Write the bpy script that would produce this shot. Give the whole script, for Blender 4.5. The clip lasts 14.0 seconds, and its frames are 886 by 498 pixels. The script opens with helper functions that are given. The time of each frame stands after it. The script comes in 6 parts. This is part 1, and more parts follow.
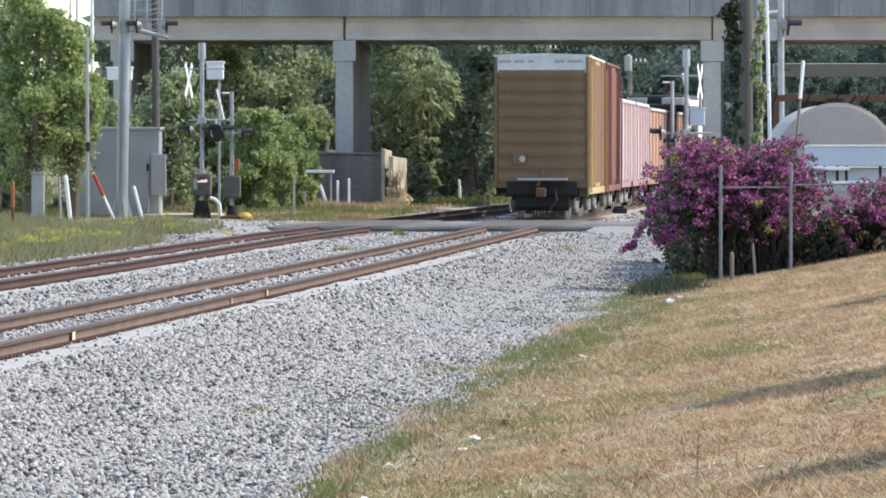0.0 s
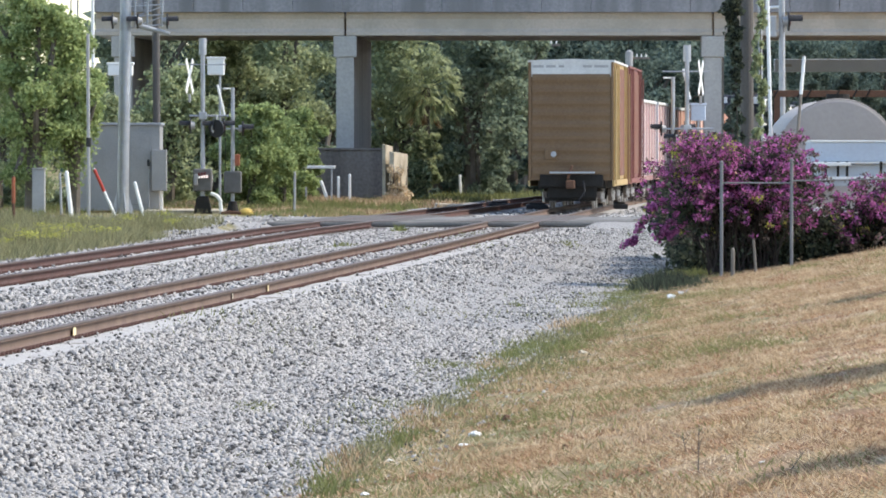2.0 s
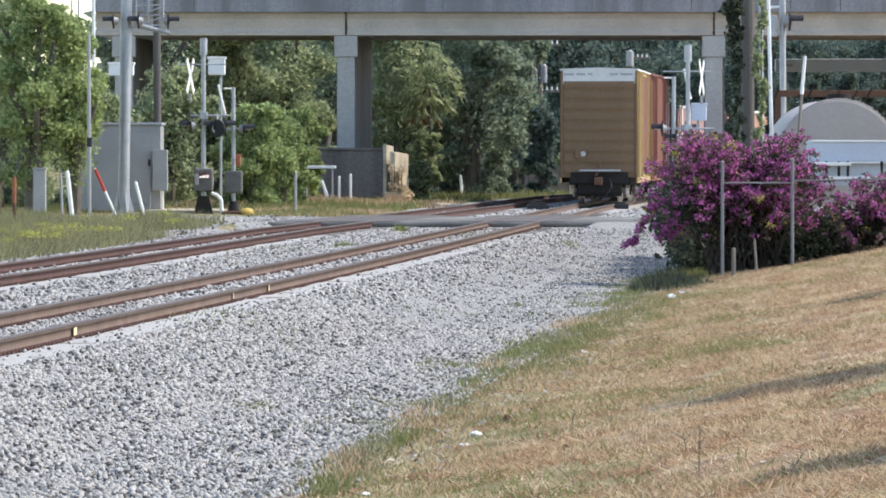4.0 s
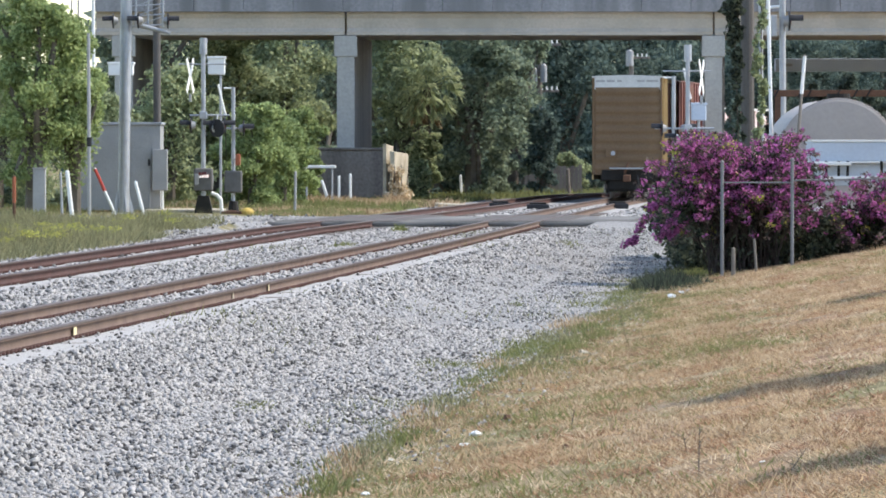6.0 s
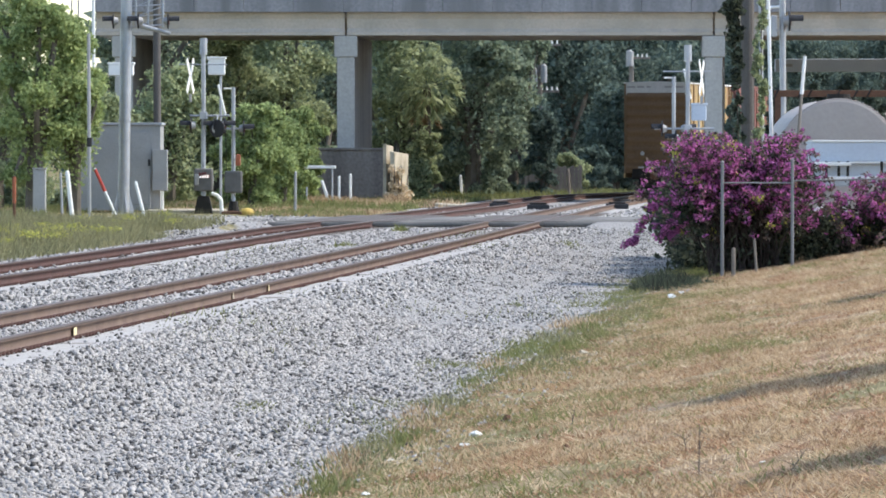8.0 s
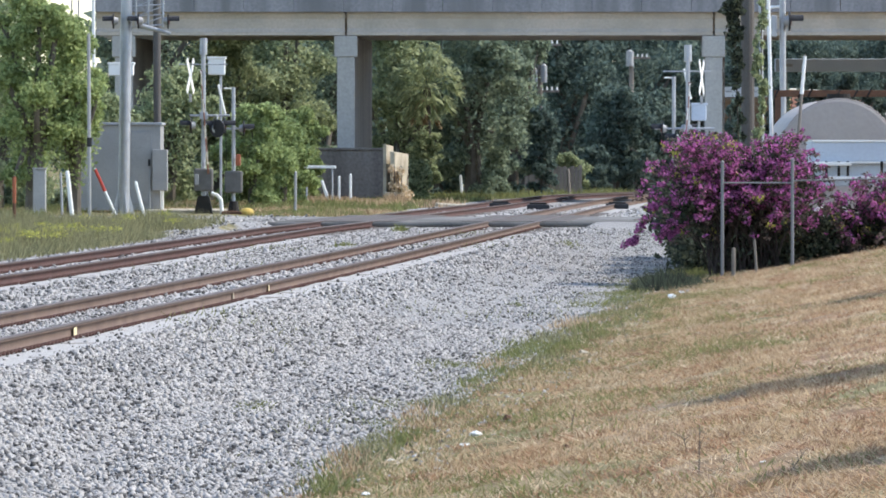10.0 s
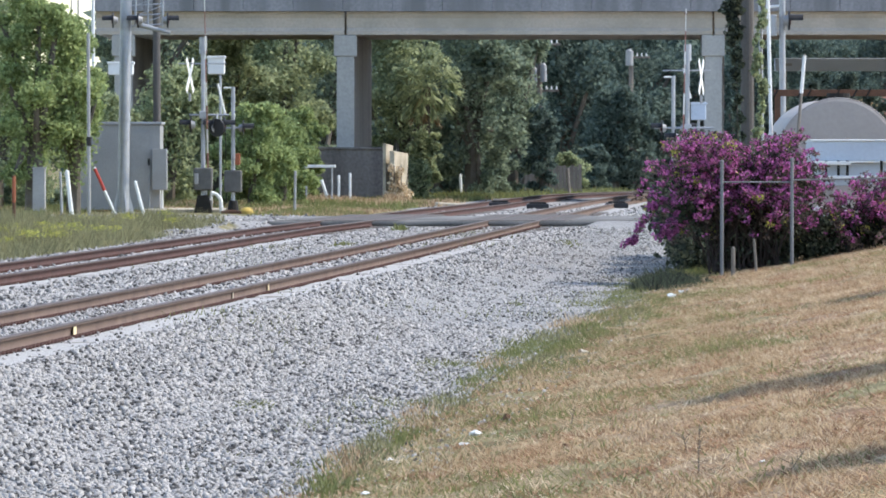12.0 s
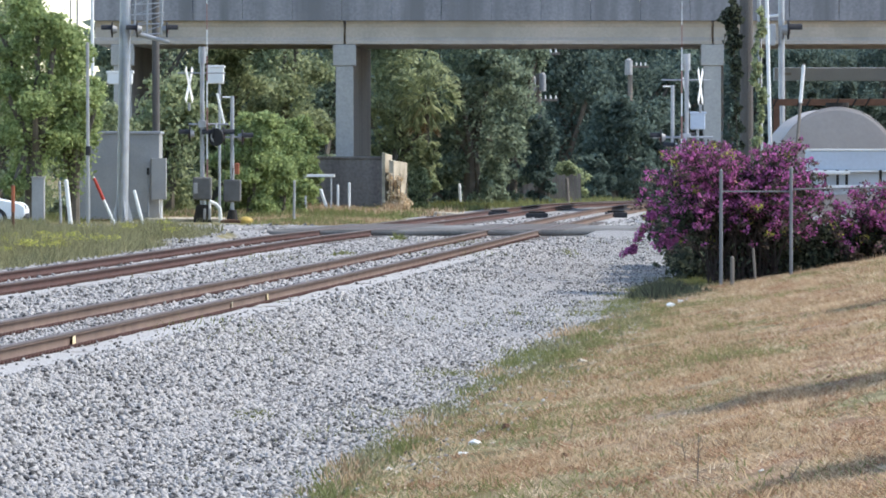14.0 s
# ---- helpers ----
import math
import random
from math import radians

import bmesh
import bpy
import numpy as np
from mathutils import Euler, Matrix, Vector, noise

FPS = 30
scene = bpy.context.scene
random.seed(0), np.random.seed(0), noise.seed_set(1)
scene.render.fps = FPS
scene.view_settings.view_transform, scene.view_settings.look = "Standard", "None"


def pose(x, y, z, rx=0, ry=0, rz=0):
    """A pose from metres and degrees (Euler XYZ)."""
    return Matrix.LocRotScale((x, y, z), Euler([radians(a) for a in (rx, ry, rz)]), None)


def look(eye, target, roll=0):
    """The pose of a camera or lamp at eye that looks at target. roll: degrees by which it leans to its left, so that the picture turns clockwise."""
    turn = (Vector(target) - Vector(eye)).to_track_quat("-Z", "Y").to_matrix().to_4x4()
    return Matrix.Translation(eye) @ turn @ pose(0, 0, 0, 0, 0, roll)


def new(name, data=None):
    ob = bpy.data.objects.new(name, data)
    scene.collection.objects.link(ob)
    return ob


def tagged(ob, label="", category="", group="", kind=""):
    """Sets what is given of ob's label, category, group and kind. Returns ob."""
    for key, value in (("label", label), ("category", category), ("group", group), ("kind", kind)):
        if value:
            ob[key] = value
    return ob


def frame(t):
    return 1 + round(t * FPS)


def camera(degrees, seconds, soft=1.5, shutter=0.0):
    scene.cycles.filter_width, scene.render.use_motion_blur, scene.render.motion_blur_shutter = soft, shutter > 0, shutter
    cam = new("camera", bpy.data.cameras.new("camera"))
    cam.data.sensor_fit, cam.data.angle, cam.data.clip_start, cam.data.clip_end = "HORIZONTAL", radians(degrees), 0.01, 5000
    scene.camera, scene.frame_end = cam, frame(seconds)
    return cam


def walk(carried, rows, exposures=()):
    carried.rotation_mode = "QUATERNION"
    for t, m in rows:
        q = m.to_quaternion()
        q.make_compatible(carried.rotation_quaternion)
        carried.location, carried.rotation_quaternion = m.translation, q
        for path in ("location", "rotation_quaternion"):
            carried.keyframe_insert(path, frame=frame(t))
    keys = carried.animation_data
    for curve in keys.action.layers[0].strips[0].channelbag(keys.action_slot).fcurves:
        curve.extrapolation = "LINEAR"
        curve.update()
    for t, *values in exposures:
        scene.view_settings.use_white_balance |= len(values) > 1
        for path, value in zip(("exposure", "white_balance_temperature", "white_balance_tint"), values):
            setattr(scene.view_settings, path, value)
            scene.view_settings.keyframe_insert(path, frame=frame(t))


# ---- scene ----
cam = camera(8.9662, 14.0, soft=1.8)
F = 10000.0          # focal length in picture widths of 1568
EYE_Z = 2.05         # eye above the rail heads
SWAY = ((0.0, -2.5, 8.0), (0.5, -2.2, 2.4), (1.0, -1.6, 0.3), (1.5, -1.0, 1.0), (2.0, -1.1, 0.2), (2.5, -0.4, 1.3), (3.0, 0.2, 0.2),
        (5.5, 0.4, -0.2), (6.0, 0.0, -0.5), (6.5, 0.3, -0.2), (7.0, 0.0, 0.0), (7.5, 0.0, 0.0), (8.0, 0.2, 0.0), (10.5, 0.3, -0.2),
        (11.0, -0.5, -0.9), (11.5, 0.2, -1.2), (12.0, -0.4, -1.3), (12.5, 0.1, -1.2), (13.0, -0.8, 3.8), (13.5, -5.6, 6.2), (14.0, -1.9, 15.3))
walk(cam, [(t, pose(0, 0, EYE_Z, 90 - math.degrees(math.atan((173 - dy) / F)), 0, math.degrees(dx / F))) for t, dx, dy in SWAY],
     [(0.0, 1.29, 6880, 11), (7.0, 1.25, 6780, 11), (14.0, 1.21, 6560, 11)])

# ---- light ----
SUN_EL, SUN_AZ = radians(49), radians(80)          # azimuth clockwise from +y
world = bpy.data.worlds.new("sky")
scene.world = world
world.use_nodes = True
wn = world.node_tree.nodes
sky = wn.new("ShaderNodeTexSky")
sky.sky_type, sky.sun_disc, sky.sun_elevation, sky.sun_rotation = "NISHITA", False, SUN_EL, SUN_AZ
sky.dust_density = 0.6
world.node_tree.links.new(sky.outputs[0], wn["Background"].inputs[0])
wn["Background"].inputs[1].default_value = 0.15
to_sun = Vector((math.sin(SUN_AZ) * math.cos(SUN_EL), math.cos(SUN_AZ) * math.cos(SUN_EL), math.sin(SUN_EL)))
sun = new("sun", bpy.data.lights.new("sun", "SUN"))
sun.data.energy, sun.data.angle, sun.data.color = 2.25, radians(0.6), (1.0, 0.94, 0.84)
sun.matrix_basis = look(to_sun * 100, (0, 0, 0))


# ---- materials ----
def mat(name, a, b=None, scale=4.0, fine=40.0, rough=0.8, metal=0.0, bump=0.3, island=0.0, trans=0.0, streak=False, spec=0.3, stain=None, low=0.35, high=0.68):
    """Two colours mixed by coarse and fine noise, with grain, optional vertical streaks and stains."""
    m = bpy.data.materials.new(name)
    m.use_nodes = True
    n, l = m.node_tree.nodes, m.node_tree.links
    p = n["Principled BSDF"]
    b = b or tuple(c * 0.7 for c in a)
    tc = n.new("ShaderNodeTexCoord")
    mp = n.new("ShaderNodeMapping")
    l.new(tc.outputs["Object"], mp.inputs[0])
    if streak:
        mp.inputs["Scale"].default_value = (1, 1, 0.08)
    n1, n2 = n.new("ShaderNodeTexNoise"), n.new("ShaderNodeTexNoise")
    n1.inputs["Scale"].default_value, n1.inputs["Detail"].default_value = scale, 5
    n2.inputs["Scale"].default_value, n2.inputs["Detail"].default_value = fine, 4
    l.new(mp.outputs[0], n1.inputs[0])
    l.new(tc.outputs["Object"], n2.inputs[0])
    add = n.new("ShaderNodeMath")
    add.operation = "MULTIPLY_ADD"
    add.inputs[1].default_value = 0.45
    l.new(n2.outputs[0], add.inputs[0])
    half = n.new("ShaderNodeMath")
    half.operation = "MULTIPLY"
    half.inputs[1].default_value = 0.6
    l.new(n1.outputs[0], half.inputs[0])
    l.new(half.outputs[0], add.inputs[2])
    fac = add.outputs[0]
    if island:
        geo = n.new("ShaderNodeNewGeometry")
        mixr = n.new("ShaderNodeMath")
        mixr.operation = "MULTIPLY_ADD"
        mixr.inputs[1].default_value = island
        l.new(geo.outputs["Random Per Island"], mixr.inputs[0])
        sub = n.new("ShaderNodeMath")
        sub.operation = "SUBTRACT"
        sub.inputs[1].default_value = island / 2
        l.new(fac, sub.inputs[0])
        l.new(sub.outputs[0], mixr.inputs[2])
        fac = mixr.outputs[0]
    ramp = n.new("ShaderNodeValToRGB")
    ramp.color_ramp.elements[0].position, ramp.color_ramp.elements[1].position = low, high
    ramp.color_ramp.elements[0].color, ramp.color_ramp.elements[1].color = (*b, 1), (*a, 1)
    l.new(fac, ramp.inputs[0])
    col = ramp.outputs[0]
    if stain:
        n3 = n.new("ShaderNodeTexNoise")
        n3.inputs["Scale"].default_value, n3.inputs["Detail"].default_value = scale * 0.6, 8
        l.new(mp.outputs[0], n3.inputs[0])
        r3 = n.new("ShaderNodeValToRGB")
        r3.color_ramp.elements[0].position, r3.color_ramp.elements[1].position = 0.5, 0.66
        l.new(n3.outputs[0], r3.inputs[0])
        mix = n.new("ShaderNodeMixRGB")
        mix.inputs[2].default_value = (*stain, 1)
        l.new(r3.outputs[0], mix.inputs[0])
        l.new(col, mix.inputs[1])
        col = mix.outputs[0]
    l.new(col, p.inputs["Base Color"])
    p.inputs["Roughness"].default_value, p.inputs["Metallic"].default_value = rough, metal
    p.inputs["Specular IOR Level"].default_value = spec
    if bump:
        bp = n.new("ShaderNodeBump")
        bp.inputs["Strength"].default_value, bp.inputs["Distance"].default_value = bump, 0.02
        l.new(n2.outputs[0], bp.inputs["Height"])
        l.new(bp.outputs[0], p.inputs["Normal"])
    if trans:
        tr = n.new("ShaderNodeBsdfTranslucent")
        l.new(col, tr.inputs[0])
        ms = n.new("ShaderNodeMixShader")
        ms.inputs[0].default_value = trans
        l.new(p.outputs[0], ms.inputs[1])
        l.new(tr.outputs[0], ms.inputs[2])
        l.new(ms.outputs[0], n["Material Output"].inputs[0])
    return m


CONCRETE = mat("weathered concrete", (0.44, 0.43, 0.40), (0.30, 0.30, 0.29), 0.6, 9, 0.9, streak=True, stain=(0.20, 0.20, 0.20))
GIRDER = mat("cream concrete", (0.49, 0.425, 0.36), (0.36, 0.33, 0.28), 0.5, 8, 0.9, stain=(0.34, 0.31, 0.26))
PARAPET = mat("grey stained concrete", (0.315, 0.31, 0.32), (0.18, 0.18, 0.19), 1.6, 8, 0.9, streak=True, stain=(0.17, 0.17, 0.175))
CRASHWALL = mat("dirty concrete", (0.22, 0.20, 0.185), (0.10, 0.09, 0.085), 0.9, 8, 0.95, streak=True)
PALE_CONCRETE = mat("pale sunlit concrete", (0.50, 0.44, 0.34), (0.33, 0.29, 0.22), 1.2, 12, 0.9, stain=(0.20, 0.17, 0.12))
RAIL = mat("rusted rail steel", (0.165, 0.112, 0.085), (0.09, 0.058, 0.045), 1.5, 30, 0.8)
RAIL_B = mat("dark rusted rail steel", (0.095, 0.046, 0.038), (0.05, 0.025, 0.02), 1.5, 30, 0.85)
RAILHEAD = mat("worn rail head", (0.11, 0.08, 0.07), (0.06, 0.042, 0.036), 1.0, 25, 0.6, 0.3)
TIE = mat("weathered tie", (0.20, 0.18, 0.16), (0.12, 0.10, 0.09), 3, 30, 0.9)
# near-black stones stand in for shadow gaps between the pale ones
STONE = mat("granite ballast", (0.37, 0.358, 0.341), (0.05, 0.049, 0.049), 1.0, 30, 0.9, island=1.15, low=0.06, high=0.52)
GRAVEL = mat("dusty grey gravel", (0.33, 0.32, 0.30), (0.12, 0.117, 0.11), 2.2, 14, 0.95, bump=0.8)
ASPHALT = mat("asphalt", (0.17, 0.165, 0.155), (0.085, 0.085, 0.085), 0.9, 12, 0.9, stain=(0.22, 0.21, 0.195))
GALV = mat("galvanised steel", (0.42, 0.43, 0.45), (0.32, 0.33, 0.35), 3, 30, 0.5, 0.5)
POST_GREY = mat("dull grey steel", (0.22, 0.22, 0.225), (0.15, 0.15, 0.155), 3, 30, 0.7, 0.2)
MECH = mat("grimy grey casting", (0.15, 0.145, 0.14), (0.09, 0.088, 0.085), 3, 20, 0.8)
GREY_METAL = mat("grey painted aluminium", (0.37, 0.365, 0.36), (0.28, 0.28, 0.28), 1.2, 20, 0.55, 0.3)
BLACK = mat("black paint", (0.025, 0.025, 0.028), None, 5, 30, 0.6)
WHITE = mat("white paint", (0.80, 0.80, 0.78), (0.68, 0.68, 0.66), 2, 30, 0.6)
RED = mat("red paint", (0.45, 0.05, 0.03), None, 4, 30, 0.6)
FADED_RED = mat("faded red reflective", (0.36, 0.20, 0.18), (0.28, 0.15, 0.13), 3, 30, 0.6)
RED_LENS = mat("dark red lens", (0.10, 0.01, 0.01), None, 4, 30, 0.3)
MARK = mat("pale cream paint", (0.80, 0.68, 0.42), (0.65, 0.52, 0.30), 3, 20, 0.7)
YELLOW = mat("yellow plastic", (0.48, 0.34, 0.08), None, 3, 20, 0.6)
ORANGE = mat("orange paint", (0.38, 0.12, 0.06), None, 3, 20, 0.6)
WOOD = mat("grey weathered wood", (0.24, 0.21, 0.18), (0.14, 0.12, 0.10), 6, 50, 0.9, streak=True)
BARK = mat("bark", (0.15, 0.13, 0.11), (0.08, 0.07, 0.055), 3, 20, 0.95)
# one yellow in two tones: end darkened for shade, side bright as sunlit
CAR_END_SHADED = mat("faded yellow boxcar paint darkened for shade", (0.20, 0.128, 0.072), (0.135, 0.086, 0.05), 0.8, 12, 0.85, streak=True, stain=(0.11, 0.07, 0.043))
CAR_SIDE = mat("sunlit yellow boxcar side paint", (0.46, 0.34, 0.17), (0.34, 0.23, 0.10), 0.8, 12, 0.7, streak=True, stain=(0.24, 0.14, 0.07))
CAR_DOOR = mat("red-brown boxcar door paint", (0.20, 0.085, 0.055), (0.12, 0.055, 0.04), 0.8, 12, 0.75, streak=True)
# running gear colours include the sunlight that falls on the trucks
TRUCK = mat("dusty truck castings lightened for sun", (0.24, 0.20, 0.17), (0.07, 0.055, 0.05), 3, 14, 0.85)
TREAD = mat("worn wheel rim brightened for sun", (0.50, 0.48, 0.46), (0.26, 0.23, 0.21), 3, 14, 0.5, 0.4)
CAR_WHITE = mat("dirty white paint", (0.62, 0.62, 0.60), (0.46, 0.46, 0.45), 1, 12, 0.7)
CAR_RED = mat("oxide red paint", (0.235, 0.095, 0.08), (0.14, 0.055, 0.05), 0.8, 12, 0.7, streak=True)
CAR_PINK = mat("sun faded red paint", (0.40, 0.25, 0.24), (0.27, 0.15, 0.145), 0.8, 12, 0.8, streak=True)
CAR_ORANGE = mat("rust orange paint", (0.44, 0.24, 0.18), (0.32, 0.16, 0.115), 0.8, 12, 0.8, streak=True)
CAR_BLACK = mat("black boxcar paint", (0.035, 0.038, 0.048), (0.022, 0.024, 0.03), 1, 12, 0.6)
# ribs are paler than their sheets, with sunlight put into the paint
RIB_ORANGE = mat("sunlit orange rib paint", (0.62, 0.44, 0.36), (0.48, 0.30, 0.23), 1, 12, 0.8, streak=True)
RIB_PINK = mat("sunlit pink rib paint", (0.72, 0.63, 0.61), (0.56, 0.43, 0.41), 1, 12, 0.8, streak=True)
DARK_STEEL = mat("grimy black steel", (0.032, 0.029, 0.027), (0.014, 0.013, 0.012), 3, 20, 0.8, 0.2)
# foliage colours are lifted and greyed to stand in for distance haze
LEAF_DARK = mat("dark foliage", (0.31, 0.365, 0.25), (0.15, 0.19, 0.135), 0.5, 6, 0.85, bump=0, island=0.8, trans=0.5, spec=0.1)
LEAF_MID = mat("green foliage", (0.41, 0.455, 0.262), (0.21, 0.25, 0.142), 0.5, 6, 0.85, bump=0, island=0.8, trans=0.5, spec=0.1)
LEAF_LIGHT = mat("bright yellow-green foliage", (0.38, 0.455, 0.205), (0.20, 0.255, 0.108), 0.5, 6, 0.85, bump=0, island=0.8, trans=0.5, spec=0.1)
# bluish dark tone carries the shade and haze of the far trees
LEAF_BLUE = mat("dark foliage tinted for shade and haze", (0.16, 0.21, 0.172), (0.08, 0.113, 0.096), 0.5, 6, 0.85, bump=0, island=0.8, trans=0.5, spec=0.1)
# very dark leaf colour, with the shade of the undergrowth put into it
SHADE_LEAF = mat("leaves darkened for shade", (0.10, 0.115, 0.075), (0.03, 0.036, 0.028), 0.8, 8, 0.8, bump=0, island=0.8, trans=0.3, spec=0.1)
CANE = mat("dark woody canes", (0.06, 0.045, 0.04), (0.03, 0.023, 0.02), 3, 20, 0.95)
BUSH_LEAF = mat("dull bronze-green leaves", (0.20, 0.155, 0.125), (0.07, 0.055, 0.052), 0.8, 8, 0.8, bump=0, island=0.8, trans=0.4, spec=0.1)
BRACT = mat("magenta bracts", (0.60, 0.18, 0.44), (0.24, 0.07, 0.18), 1.5, 8, 0.7, bump=0, island=0.8, trans=0.4)
GRASS_DRY = mat("dry straw grass", (0.58, 0.43, 0.27), (0.25, 0.165, 0.095), 1.3, 6, 0.9, bump=0, island=0.65, trans=0.5, low=0.40, high=0.62)
WEED_GREEN = mat("olive green weeds", (0.34, 0.315, 0.17), (0.145, 0.145, 0.075), 0.5, 4, 0.9, bump=0, island=0.8, trans=0.5)
GRASS_RUDDY = mat("reddish dead grass", (0.43, 0.255, 0.155), (0.18, 0.10, 0.065), 0.8, 6, 0.9, bump=0, island=0.8, trans=0.4)
GRASS_PALE = mat("bleached straw", (0.75, 0.62, 0.44), (0.52, 0.40, 0.25), 0.8, 6, 0.9, bump=0, island=0.8, trans=0.4)
GRASS_GREEN = mat("green grass", (0.24, 0.25, 0.10), (0.13, 0.14, 0.055), 0.6, 6, 0.9, bump=0, island=0.8, trans=0.5)
WEED_YELLOW = mat("yellow weed flowers", (0.50, 0.48, 0.12), (0.28, 0.29, 0.08), 0.6, 6, 0.9, bump=0, island=0.8, trans=0.3)
GLASS = mat("dark glass", (0.03, 0.04, 0.05), None, 2, 10, 0.08, bump=0, spec=0.6)
TANK = mat("warm grey tank enamel", (0.40, 0.355, 0.325), (0.34, 0.30, 0.28), 0.5, 10, 0.6, stain=(0.31, 0.28, 0.26))
BLUEWHITE = mat("pale blue paint", (0.50, 0.56, 0.64), (0.42, 0.47, 0.55), 1, 12, 0.5)
RUST = mat("rusty steel", (0.16, 0.08, 0.05), (0.08, 0.045, 0.03), 3, 20, 0.9)


# ---- mesh helpers ----
def empty(name, m=None):
    ob = new(name)
    ob.empty_display_size = 0.2
    if m is not None:
        ob.matrix_basis = m
    return ob


def part(name, bm, material, parent=None, label="", smooth=False):
    me = bm
    if isinstance(bm, bmesh.types.BMesh):
        me = bpy.data.meshes.new(name)
        bmesh.ops.recalc_face_normals(bm, faces=bm.faces)
        bm.to_mesh(me)
        bm.free()
    if material and not me.materials:
        me.materials.append(material)
    if smooth:
        for f in me.polygons:
            f.use_smooth = True
    ob = new(name, me)
    ob.parent = parent
    if label:
        ob["label"] = label
    return ob


def box(x0, x1, y0, y1, z0, z1, bevel=0.0, bm=None):
    own = bm is None
    out = bmesh.new()
    bmesh.ops.create_cube(out, size=1, matrix=Matrix.LocRotScale(((x0 + x1) / 2, (y0 + y1) / 2, (z0 + z1) / 2), None, (x1 - x0, y1 - y0, z1 - z0)))
    if bevel:
        bmesh.ops.bevel(out, geom=out.edges[:], offset=bevel, segments=2, affect="EDGES", profile=0.5)
    if own:
        return out
    return join(bm, out)


def join(bm, other):
    me = bpy.data.meshes.new("scrap")
    other.to_mesh(me)
    other.free()
    bm.from_mesh(me)
    bpy.data.meshes.remove(me)
    return bm


def rod(a, b, r0, r1=None, seg=10, bm=None):
    """A tapered round bar from a to b."""
    a, b = Vector(a), Vector(b)
    out = bmesh.new() if bm is None else bm
    d = b - a
    m = Matrix.Translation((a + b) / 2) @ d.to_track_quat("Z", "Y").to_matrix().to_4x4()
    bmesh.ops.create_cone(out, cap_ends=True, segments=seg, radius1=r0, radius2=r0 if r1 is None else r1, depth=d.length, matrix=m)
    return out


def prism(outline, y0, y1, axis="y"):
    """An outline of (x, z) pushed from y0 to y1 (or of (y, z) pushed along x)."""
    out = bmesh.new()
    put = (lambda u, w, v: (u, v, w)) if axis == "y" else (lambda u, w, v: (v, u, w))
    a = [out.verts.new(put(u, w, y0)) for u, w in outline]
    b = [out.verts.new(put(u, w, y1)) for u, w in outline]
    out.faces.new(a)
    out.faces.new(b[::-1])
    for i in range(len(a)):
        out.faces.new((a[i], b[i], b[(i + 1) % len(a)], a[(i + 1) % len(a)]))
    return out


def mesh_of(name, verts, faces):
    me = bpy.data.meshes.new(name)
    verts, faces = np.asarray(verts, dtype=np.float32), np.asarray(faces, dtype=np.int32)
    me.vertices.add(len(verts))
    me.vertices.foreach_set("co", verts.ravel())
    k = faces.shape[1]
    me.loops.add(faces.size)
    me.loops.foreach_set("vertex_index", faces.ravel())
    me.polygons.add(len(faces))
    me.polygons.foreach_set("loop_start", np.arange(0, faces.size, k, dtype=np.int32))
    me.update(calc_edges=True)
    return me


RNG = np.random.default_rng(7)


def leaves(clumps, n, size, flat=0.0, rng=RNG, shell=0.45):
    """n folded leaf clusters in ellipsoid clumps (x, y, z, rx, ry, rz)."""
    c = np.array(clumps, dtype=float)
    w = c[:, 3] * c[:, 4] + c[:, 3] * c[:, 5]
    k = rng.choice(len(c), n, p=w / w.sum())
    d = rng.normal(size=(n, 3))
    d /= np.linalg.norm(d, axis=1)[:, None]
    r = shell + (1 - shell) * rng.random(n) ** 0.6
    r += 0.17 * rng.normal(size=n)
    pos = c[k, :3] + d * r[:, None] * c[k, 3:]
    u = rng.normal(size=(n, 3))
    u[:, 2] *= 1 - flat
    u /= np.linalg.norm(u, axis=1)[:, None]
    v = np.cross(u, rng.normal(size=(n, 3)))
    v /= np.linalg.norm(v, axis=1)[:, None]
    wv = np.cross(u, v)
    s = (size * (0.55 + 0.9 * rng.random(n)))[:, None]
    a, b = pos - u * s * 0.6, pos + u * s * 0.6
    e, f = pos + v * s * 0.36 + wv * s * 0.12, pos - v * s * 0.36 + wv * s * 0.12
    verts = np.stack([a, e, b, f], axis=1).reshape(-1, 3)
    q = np.arange(n)[:, None] * 4
    return verts, np.concatenate([q + [0, 1, 2], q + [0, 2, 3]])


def blades(xy, z, h, width, lean, rng=RNG):
    """Upright grass blades, triangles, at points xy of height z."""
    n = len(xy)
    ang = rng.random(n) * math.tau
    hh = h * (0.4 + 0.9 * rng.random(n))
    base = np.column_stack([xy, z - 0.01])
    side = np.column_stack([np.cos(ang), np.sin(ang) * 0.6, np.zeros(n)]) * (width * (0.6 + 0.8 * rng.random(n)))[:, None]
    tip = base + np.column_stack([rng.normal(size=n) * lean * hh, rng.normal(size=n) * lean * hh, hh])
    verts = np.stack([base - side, base + side, tip], axis=1).reshape(-1, 3)
    return verts, np.arange(n)[:, None] * 3 + [0, 1, 2]


# ---- the line of the tracks ----
LINE = ((-300, -33.2), (0, -10.45), (66.8, -5.24), (107.9, -2.06), (164.7, 1.95), (182, 3.17), (213.8, 5.42), (245.5, 7.95), (268.8, 10.45),
        (291, 16.1), (309, 21.2), (330, 28.3), (420, 62.0))


